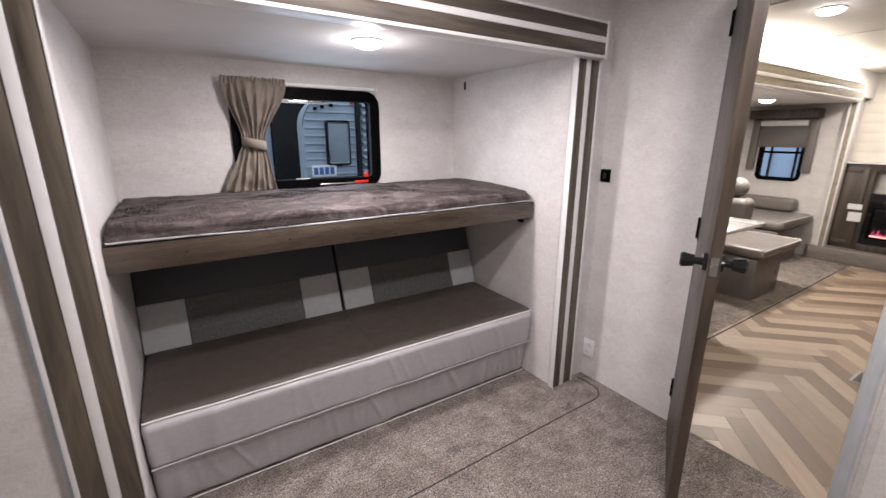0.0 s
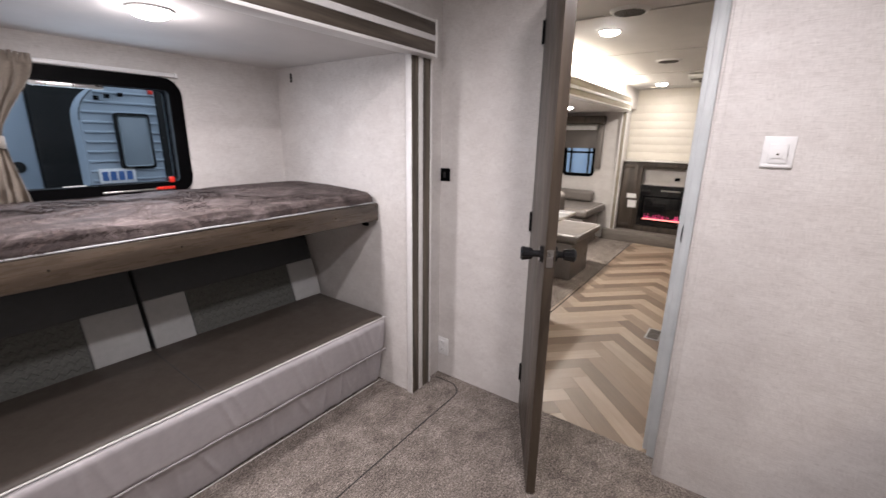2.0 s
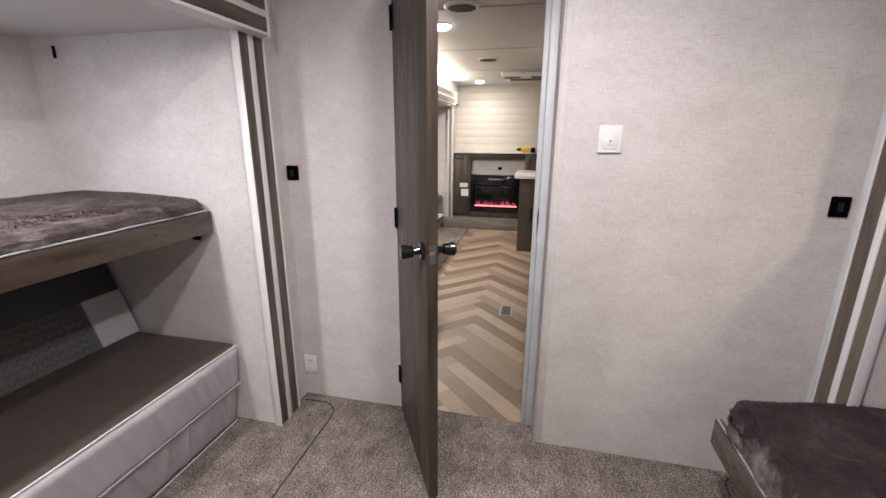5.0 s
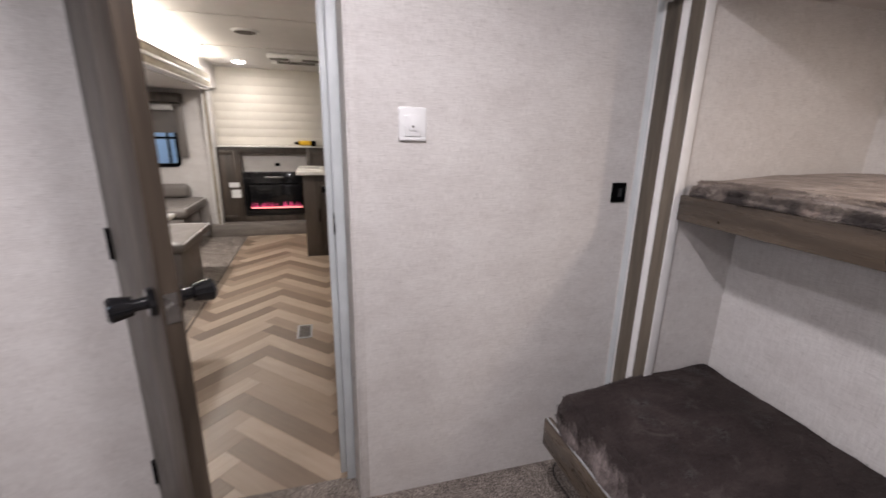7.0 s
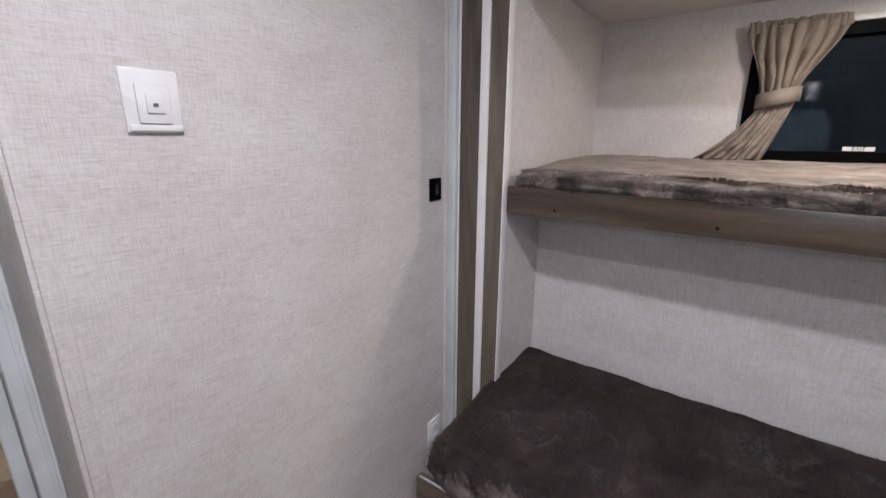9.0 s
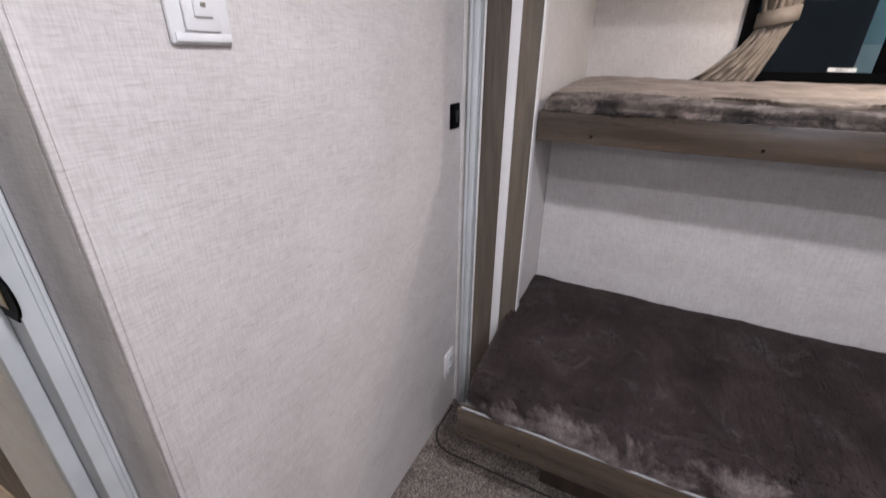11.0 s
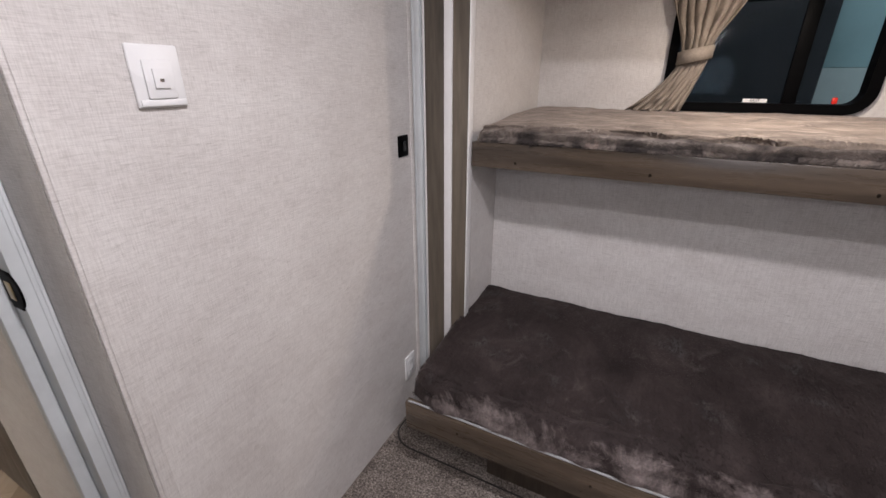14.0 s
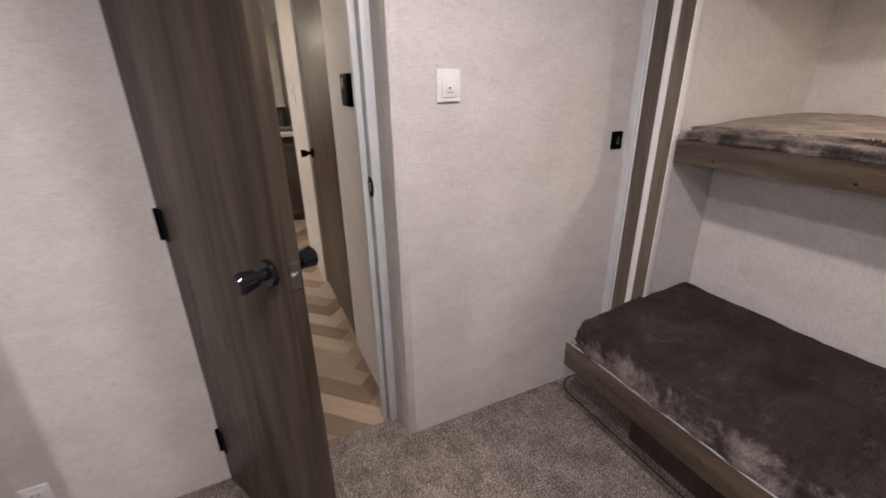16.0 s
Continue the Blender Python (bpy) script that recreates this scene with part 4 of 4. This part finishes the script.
dsm = edge_line([(2.2, 1.40), (3.3, 1.405), (4.8, 1.425), (6.0, 1.45)], "dark edge of the dinette slide-out carpet")

# fireplace unit on the end wall
bm = bmesh.new()
fu = thing("fireplace_cabinet", (6.40, 1.0, 0), "dark wood entertainment cabinet with an open niche", "cabinet")
bx("plinth", 6.10, 6.418, 0.30, 1.86, 0, 0.15, PLATFORM, fu, 0.004, "grey wood plinth")
bx("side_panel", 6.30, 6.418, 1.47, 1.86, 0.15, 1.075, CAB_W, fu, 0.003)
dl = bx("cabinet_door", 6.285, 6.299, 1.51, 1.84, 0.19, 1.04, CAB_W, fu, 0.004)
for a, b, c, d in ((1.515, 1.56, 0.195, 1.035), (1.79, 1.835, 0.195, 1.035), (1.561, 1.789, 0.195, 0.24), (1.561, 1.789, 0.99, 1.035)):
    bx("stile", 6.276, 6.2845, a, b, c, d, CAB_W, dl, 0.002)
bx("side_panel", 6.30, 6.418, 0.25, 0.69, 0.15, 1.075, CAB_W, fu, 0.003)
dr = bx("cabinet_door", 6.285, 6.299, 0.28, 0.66, 0.55, 1.04, CAB_W, fu, 0.004)
for a, b, c, d in ((0.285, 0.33, 0.555, 1.035), (0.61, 0.655, 0.555, 1.035), (0.331, 0.609, 0.555, 0.60), (0.331, 0.609, 0.99, 1.035)):
    bx("stile", 6.276, 6.2845, a, b, c, d, CAB_W, dr, 0.002)
bx("top_rail", 6.30, 6.418, 0.691, 1.469, 1.00, 1.075, CAB_W, fu, 0.003)
bx("niche_back", 6.40, 6.418, 0.691, 1.469, 0.15, 0.999, WALL, fu, 0, "pale niche back")
bx("shelf", 6.27, 6.399, 0.691, 1.469, 0.15, 0.225, CAB_W, fu, 0.003)
bx("ledge", 6.26, 6.418, 0.24, 1.86, 1.078, 1.096, COUNTER, fu, 0.004, "white ledge on top")
bx("socket", 6.394, 6.3995, 1.02, 1.08, 0.84, 0.88, BLACK, fu, 0.002)
fp = thing("electric_fireplace", (6.30, 1.08, 0.235), "black electric fireplace with glowing red embers", "fireplace")
bx("body", 6.26, 6.398, 0.70, 1.457, 0.235, 0.775, GLOSSK, fp, 0.006)
bx("screen_frame", 6.246, 6.2595, 0.74, 1.417, 0.30, 0.64, BLACK, fp, 0.004)
sc = bx("screen", 6.240, 6.2455, 0.77, 1.387, 0.32, 0.62, GLOSSK, fp, 0.002)
bx("ember_bed", 6.234, 6.2395, 0.775, 1.382, 0.322, 0.340, emit("ember_line", (1.0, 0.28, 0.24), 1.7), sc, 0.001, "glowing ember line")
bm = bmesh.new()
rnd = random.Random(5)
for k in range(34):
    y = 0.80 + 0.56 * rnd.random()
    h = 0.02 + 0.06 * rnd.random() ** 2
    w = 0.006 + 0.010 * rnd.random()
    v = [bm.verts.new((6.236, y - w, 0.341)), bm.verts.new((6.236, y + w, 0.341)), bm.verts.new((6.236, y + (rnd.random() - 0.5) * w, 0.341 + h))]
    u = [bm.verts.new((q.co.x + 0.003, q.co.y, q.co.z)) for q in v]
    bm.faces.new(v)
    bm.faces.new(u[::-1])
    for a in range(3):
        bm.faces.new((v[a], u[a], u[(a + 1) % 3], v[(a + 1) % 3]))
part("flames", bm, FLAMES, sc, "red flames")
bx("control_strip", 6.2555, 6.2595, 0.98, 1.20, 0.705, 0.722, STEEL, fp, 0.001)
pap = thing("paper_tag", (6.26, 1.55, 0.50), "white paper tags taped to the cabinet door", "paper tag")
bx("sheet", 6.268, 6.272, 1.49, 1.60, 0.46, 0.56, PLASTIC, pap)
bx("sheet", 6.268, 6.272, 1.50, 1.62, 0.59, 0.65, PLASTIC, pap)
dd = thing("cordless_drill", (6.33, 0.70, 1.097), "yellow and black cordless drill on the ledge", "drill")
bm = bmesh.new()
cyl(bm, (6.33, 0.62, 1.135), (6.33, 0.76, 1.135), 0.028, 0.030)
part("motor_body", bm, YELLOW, dd)
bm = bmesh.new()
cyl(bm, (6.33, 0.761, 1.135), (6.33, 0.82, 1.135), 0.024, 0.012)
part("chuck", bm, BLACK, dd)
bx("grip", 6.24, 6.36, 0.56, 0.619, 1.098, 1.165, BLACK, dd, 0.012)

# kitchen island
isl = thing("kitchen_island", (5.3, 0.35, 0), "dark wood kitchen island with a white countertop", "kitchen island")
bx("body", 5.03, 5.62, -0.10, 0.69, 0.0, 0.86, CAB_W, isl, 0.004)
dr = bx("door", 5.012, 5.028, 0.02, 0.58, 0.06, 0.80, CAB_W, isl, 0.003)
for a, b, c, d in ((0.022, 0.08, 0.065, 0.795), (0.52, 0.578, 0.065, 0.795), (0.081, 0.519, 0.065, 0.125), (0.081, 0.519, 0.735, 0.795)):
    bx("stile", 5.003, 5.0115, a, b, c, d, CAB_W, dr, 0.002)
bx("handle", 4.985, 5.0025, 0.535, 0.55, 0.38, 0.52, BLACK, dr, 0.004, "black handle")
bx("countertop", 4.97, 5.66, -0.14, 0.75, 0.861, 0.90, COUNTER, isl, 0.006, "white countertop")
sk = thing("sink_cover", (5.25, 0.30, 0.90), "grey sink cover laid in the countertop", "sink")
bx("rim", 5.06, 5.45, 0.05, 0.50, 0.9005, 0.906, STEEL, sk, 0.003)
bx("mat", 5.09, 5.42, 0.08, 0.47, 0.9062, 0.912, SEAT, sk, 0.003)

# bathroom door along the passage
bd = thing("bathroom_door", (2.95, 0.42, 0), "dark grey-brown wood-grain door, closed, black knob", "door")
bx("leaf", 2.545, 3.365, 0.395, 0.428, 0.012, 1.92, DOOR_W, bd, 0.002)
bm = bmesh.new()
cyl(bm, (3.30, 0.428, 0.935), (3.30, 0.440, 0.935), 0.031, 0.028)
cyl(bm, (3.30, 0.440, 0.935), (3.30, 0.465, 0.935), 0.012)
cyl(bm, (3.30, 0.465, 0.935), (3.30, 0.500, 0.935), 0.019, 0.025)
part("knob", bm, GLOSSK, bd, "glossy black door knob")
for z in (0.18, 0.98, 1.75):
    bx("hinge", 2.548, 2.560, 0.429, 0.438, z - 0.05, z + 0.05, BLACK, bd, 0.002)
th = thing("thermostat", (2.18, 0.44, 1.255), "black wall thermostat in the passage", "thermostat")
bx("housing", 2.105, 2.205, 0.4402, 0.466, 1.255, 1.365, BLACK, th, 0.006)
bx("display", 2.125, 2.185, 0.4662, 0.468, 1.315, 1.352, GLOSSK, th, 0.001)
ws = thing("passage_switch", (3.75, 0.44, 1.2), "white switch plate on the passage wall", "switch")
bx("plate", 3.70, 3.80, 0.4402, 0.449, 1.20, 1.33, PLASTIC, ws, 0.004)
bx("rocker", 3.735, 3.765, 0.4492, 0.454, 1.245, 1.285, PLASTIC, ws, 0.002)

# dinette
tb = thing("dinette_table", (3.3, 1.85, 0), "white dinette table on a grey pedestal", "table")
bx("tabletop", 2.95, 3.70, 1.45, 2.55, 0.715, 0.745, COUNTER, tb, 0.012)
bm = bmesh.new()
cyl(bm, (3.3, 1.95, 0.0), (3.3, 1.95, 0.715), 0.05)
part("pedestal", bm, STEEL, tb)


def bench(x0, x1, y0, y1, z, label, thick=0.12, inset=0.22):
    t = thing("dinette_bench", ((x0 + x1) / 2, y0, 0), label, "bench", "dinette benches")
    bx("base", x0, x1 - inset, y0 + 0.04, y1, 0.005, z - thick - 0.005, SEATB, t, 0.01)
    quilted("seat_cushion", x0 - 0.02, x1, y0, y1, z - thick, z, SEATB, t, "", wave=0.004, radius=min(0.055, 0.49 * thick))
    bm = bmesh.new()
    cyl(bm, (x0 - 0.015, y0 + 0.004, z - 0.008), (x1 - 0.03, y0 + 0.004, z - 0.008), 0.004, seg=6)
    cyl(bm, (x1 - 0.010, y0 + 0.006, z - 0.008), (x1 - 0.006, y1 - 0.02, z - 0.008), 0.004, seg=6)
    part("piping", bm, WHITE, t, "white piping")
    return t


SEATB = plain("taupe_leatherette", (0.165, 0.148, 0.135), 0.45, 0, 0.06, 40, 0.08)
near_bench = bench(4.0, 4.78, 1.52, 2.60, 0.46, "taupe leatherette dinette bench with white piping", 0.085, 0.27)
bx("hatch", 4.16, 4.46, 1.568, 1.579, 0.06, 0.30, SEATB, near_bench, 0.004)
bx("pull", 4.42, 4.44, 1.560, 1.5675, 0.16, 0.22, BLACK, near_bench, 0.002)
far_bench = bench(5.35, 6.19, 1.86, 2.88, 0.50, "taupe leatherette bench seat against the end wall")
quilted("bolster", 6.02, 6.18, 2.02, 2.80, 0.505, 0.66, SEATB, far_bench, "taupe bolster cushion", wave=0.004, radius=0.05)
bk = thing("bench_backrest", (4.75, 2.0, 0.47), "taupe leatherette backrest with a rounded headrest", "backrest")
quilted("cushion", 4.60, 4.82, 1.95, 2.58, 0.474, 0.78, SEATB, bk, "", wave=0.004, radius=0.06)
quilted("headrest", 4.63, 4.80, 2.00, 2.55, 0.782, 0.97, SEATB, bk, "", wave=0.004, radius=0.085)

# window, shade and valance on the dinette end wall
def end_window():
    t = thing("window_3", (6.20, 2.31, 0.85), "black-framed window with a half-drawn shade", "window", "", "structure")
    bm = ring(bmesh.new(), 2.31, 1.165, 0.46, 0.64, 0.07, 0.04, 0.0, 0.06)
    for v in bm.verts:
        v.co = Vector((6.19 + v.co.y, v.co.x, v.co.z))
    bmesh.ops.recalc_face_normals(bm, faces=bm.faces)
    part("frame", bm, BLACK, t, "black window frame")
    bx("crossbar", 6.196, 6.226, 2.11, 2.51, 1.165, 1.19, BLACK, t, 0.002)
    g = bx("pane", 6.222, 6.226, 2.11, 2.51, 0.87, 1.46, GLASS, t)
    g.visible_shadow = False


end_window()
vl = thing("window_valance", (6.15, 2.31, 1.2), "dark fabric valance with a drawn roller shade", "valance")
bx("cornice", 6.02, 6.198, 1.98, 2.64, 1.56, 1.66, CAB_W, vl, 0.006, "dark wood cornice")
bx("side_drape", 6.12, 6.185, 1.99, 2.07, 0.96, 1.559, SEATB, vl, 0.015)
bx("side_drape", 6.12, 6.185, 2.55, 2.63, 0.96, 1.559, SEATB, vl, 0.015)
bx("roller_case", 6.10, 6.188, 2.075, 2.545, 1.48, 1.54, WHITE, vl, 0.008)
bx("shade", 6.165, 6.172, 2.075, 2.545, 1.235, 1.479, SEATB, vl, 0.002, "taupe roller shade")

# ceiling fittings
def round_vent(x, y, label):
    t = thing("ceiling_vent", (x, y, CEIL - 0.014), label, "vent", "round ceiling vents")
    bm = bmesh.new()
    cyl(bm, (x, y, CEIL - 0.012), (x, y, CEIL - 0.001), 0.088, 0.10, 36)
    part("ring", bm, PLASTIC, t)
    for k in range(7):
        d = -0.06 + 0.02 * k
        w = math.sqrt(0.075 ** 2 - d ** 2)
        bx("slat", x + d - 0.004, x + d + 0.004, y - w, y + w, CEIL - 0.0165, CEIL - 0.0125, SEAT, t)


round_vent(2.614, 0.927, "round white ceiling vent with dark slats")
round_vent(4.25, 0.99, "round white ceiling vent with dark slats")
ac = thing("air_conditioner", (5.35, 0.68, CEIL - 0.05), "white ceiling air conditioner grille", "air conditioner")
bx("housing", 5.15, 5.60, 0.42, 0.95, CEIL - 0.045, CEIL - 0.001, PLASTIC, ac, 0.015)
for k in range(2):
    bx("louvre", 5.17, 5.30, 0.45 + 0.30 * k, 0.63 + 0.30 * k, CEIL - 0.050, CEIL - 0.0455, SEAT, ac, 0.002)
for k in range(5):
    bx("slot", 5.36 + 0.04 * k, 5.375 + 0.04 * k, 0.50, 0.88, CEIL - 0.048, CEIL - 0.0455, SEAT, ac)
sd = thing("smoke_detector", (4.9, 1.45, CEIL - 0.03), "small white smoke detector on the ceiling", "smoke detector")
bx("body", 4.88, 4.93, 1.43, 1.48, CEIL - 0.028, CEIL - 0.001, PLASTIC, sd, 0.006)
fvn = thing("floor_register", (3.23, 0.66, 0), "metal floor register in the plank floor", "floor vent")
bx("frame", 3.135, 3.33, 0.612, 0.708, 0.0035, 0.007, PALEV, fvn, 0.001)
for k in range(9):
    bx("slat", 3.148 + k * 0.019, 3.162 + k * 0.019, 0.625, 0.695, 0.0072, 0.0085, SEAT, fvn)

# entry side beyond the island
en = thing("entry_door", (6.0, -0.2, 0), "dark framed entry door with a tall blue-lit window", "door")
bx("leaf", 6.36, 6.40, -0.62, 0.18, 0.02, 1.93, CAB_W, en, 0.004)
bx("glass", 6.35, 6.358, -0.45, 0.12, 0.75, 1.75, GREENGLASS, en, 0.002)
bx("glazing_bar", 6.342, 6.3495, -0.45, 0.12, 1.22, 1.26, BLACK, en, 0.001)

# ---- outside ----
gr = setting("ground", [(-60, 60, -60, 60, -0.95, -0.9)], ASPHALT, "dark asphalt lot", "ground")
def trailer():
    t = thing("travel_trailer", (2.6, 5.5, -0.9), "pale corrugated travel trailer parked outside", "trailer")
    arch = [(1.30 + 0.34 * (1 - math.cos(radians(a))), 1.45 + 0.33 * math.sin(radians(a))) for a in range(0, 91, 9)]
    rim = [(1.93, -0.4), (1.30, -0.4)] + arch + [(1.93, 1.80)]
    bm = bmesh.new()
    front, back = ([bm.verts.new((x, y, z)) for x, z in rim] for y in (5.02, 5.25))
    bm.faces.new(front)
    bm.faces.new(back[::-1])
    for a in range(len(rim)):
        b = (a + 1) % len(rim)
        bm.faces.new((front[b], front[a], back[a], back[b]))
    bmesh.ops.recalc_face_normals(bm, faces=bm.faces)
    part("body", bm, SIDING, t)
    bm = bmesh.new()
    tube(bm, [(x, 5.014, z) for x, z in arch + [(1.93, 1.80)]], 0.004)
    part("roof_edge", bm, DARKOUT, t, "dark roof edge moulding")
    for k in range(25):
        z = -0.35 + k * 0.085
        x0 = 1.31 if z < 1.45 else 1.31 + 0.34 * (1 - math.sqrt(max(0, 1 - ((z - 1.45) / 0.33) ** 2)))
        if z < 1.75:
            bm = bmesh.new()
            cyl(bm, (x0 + 0.01, 5.015, z), (1.90, 5.015, z), 0.013, seg=8)
            part("rib", bm, SIDING, t)
        bm = bmesh.new()
        cyl(bm, (2.0, 5.05, z), (3.6, 5.25, z), 0.024, seg=8)
        part("rib", bm, SIDING, t)
    bx("corner_post", 1.905, 1.965, 4.99, 5.06, -0.4, 1.98, DARKOUT, t, 0.01)
    bx("side_body", 1.97, 3.7, 5.08, 7.0, -0.4, 2.0, SIDING, t, 0.04)
    w = bx("window", 1.54, 1.82, 4.975, 5.005, 1.02, 1.52, DARKOUT, t, 0.03)
    bx("pane", 1.565, 1.795, 4.968, 4.9745, 1.045, 1.495, PANE_OUT, w, 0.02)
    for x, z in ((1.42, 1.62), (1.50, 1.64), (1.60, 1.66), (1.845, 1.70)):
        bx("marker_light", x, x + 0.04, 4.975, 5.0, z, z + 0.035, REDL if x > 1.8 else BLACK, t, 0.006)
    sign = bx("sign_panel", 1.36, 1.64, 4.985, 5.0, 0.90, 1.03, PLASTIC, t, 0.002, "white panel with blue bars")
    for k in range(4):
        bx("bar", 1.38 + 0.062 * k, 1.425 + 0.062 * k, 4.980, 4.9845, 0.925, 1.005, BLUEBAR, sign)


trailer()
nb = thing("pale_building", (9.0, 2.6, -0.9), "pale building with dark window bars outside", "building")
bx("wall", 8.6, 9.2, 0.5, 5.5, -0.9, 3.0, PALEBLUE, nb, 0.02)
for k in range(4):
    bx("mullion", 8.56, 8.599, 2.2 + 0.35 * k, 2.225 + 0.35 * k, 0.2, 1.8, DARKOUT, nb, 0.004)
db = thing("dark_building", (0.4, 7.0, -0.9), "dark building side outside the window", "building")
bx("wall", 1.30, 2.9, 6.6, 7.2, -0.9, 3.0, DARKOUT, db, 0.02)
bx("pale_door", -2.6, 1.29, 6.65, 7.2, -0.9, 3.0, SIDING, db, 0.02, "pale blue door panel")
bm = bmesh.new()
cyl(bm, (1.12, 6.65, 0.97), (1.12, 6.63, 0.97), 0.06, 0.055, 20)
part("round_port", bm, DARKOUT, db, "round black port")
sb = thing("service_bay", (0.5, -4.2, -0.9), "dark bay with a pale teal opening outside the window", "building")
bx("wall", -0.02, 4.5, -4.6, -4.0, -0.9, 3.2, DARKOUT, sb, 0.03)
bx("door_panel", -2.8, -0.04, -4.5, -4.2, 1.38, 3.2, GREENGLASS, sb, 0.01)
bx("door_panel", -2.8, -0.04, -4.49, -4.2, -0.9, 1.379, GREYGREEN, sb)

# ---- shiplap boards and floor planks ----
shl = thing("shiplap_panel", (6.41, 1.0, 1.10), "cream shiplap boards above the fireplace ledge", "wall panel", "", "structure")
for k in range(9):
    z = 1.0975 + k * 0.1
    bx("plank", 6.385, 6.418, 0.245, 1.90, z, min(z + 0.0994, CEIL - 0.001), SHIP, shl, 0.0008)


def plank_mat(name, low, high):
    m, nt, b = mat(name, 0.42)
    oi = nt.nodes.new("ShaderNodeObjectInfo")
    tone = ramp(nt, oi.outputs["Random"], (0.0, low), (1.0, high))
    grain = noise_tex(nt, coords(nt, (4, 60, 20), seed=True), 1.0, 5, 0.6, 0.6)
    cloud = noise_tex(nt, coords(nt, (5, 16, 8), seed=True), 1.0, 4, 0.6, 0.4)
    c = mix(nt, 0.6, tone, ramp(nt, grain, (0.3, (0.78, 0.75, 0.72)), (0.68, (1, 1, 1))), "MULTIPLY")
    c = mix(nt, 0.5, c, ramp(nt, cloud, (0.35, (0.84, 0.82, 0.80)), (0.65, (1, 1, 1))), "MULTIPLY")
    link(nt, c, b)
    bump(nt, b, grain, 0.1, 0.0006)
    return m


plank_mesh = {}
for key, low, high in (("D", (0.165, 0.116, 0.080), (0.205, 0.148, 0.103)), ("M", (0.265, 0.198, 0.142), (0.305, 0.232, 0.168)), ("L", (0.385, 0.302, 0.226), (0.44, 0.35, 0.265))):
    bm = bmesh.new()
    box(bm, -0.2998, 0.2998, -0.0498, 0.0498, -0.012, 0.0, 0.0005, 1)
    plank_mesh[key] = finish(bm, plank_mat("herringbone_plank", low, high), "plank")
# tones of the two runs that meet along the passage, from the doorway on
RUNS = {0: "DLDMMLDLDMLMLDMLDLMDLML", 1: "DLMMDLMDLMLLDLDLMDLMDLM"}
fl = setting("floor", [(1.915, 6.9, -1.9, 1.66, -0.05, -0.014)], PLATFORM, "herringbone vinyl plank floor in tan and beige", "floor")
s2 = math.sqrt(0.5)
pick = random.Random(8)
for m in range(-4, 5):
    for k in range(-70, 70):
        for along in (0, 1):
            if along == 0:
                p, q = 1.805 + 0.1 * k + 0.6 * m + 0.3, 1.08 + 0.1 * k - 0.6 * m + 0.05
            else:
                p, q = 1.805 + 0.1 * k + 0.6 * m + 0.65, 1.08 + 0.1 * (k + 1) - 0.6 * m - 0.3
            x, y = s2 * (p + q), s2 * (p - q)
            if 1.62 < x < 6.45 and 0.10 < y < 1.72:
                n = k + (2, 4)[along]
                key = RUNS[along][n] if m == 0 and 0 <= n < len(RUNS[along]) else pick.choice("DMLL" if along else "DMLM")
                o = new("plank", plank_mesh[key])
                o.parent = fl
                o.matrix_basis = pose(x, y, 0.003, 0, 0, 45 if along == 0 else -45)
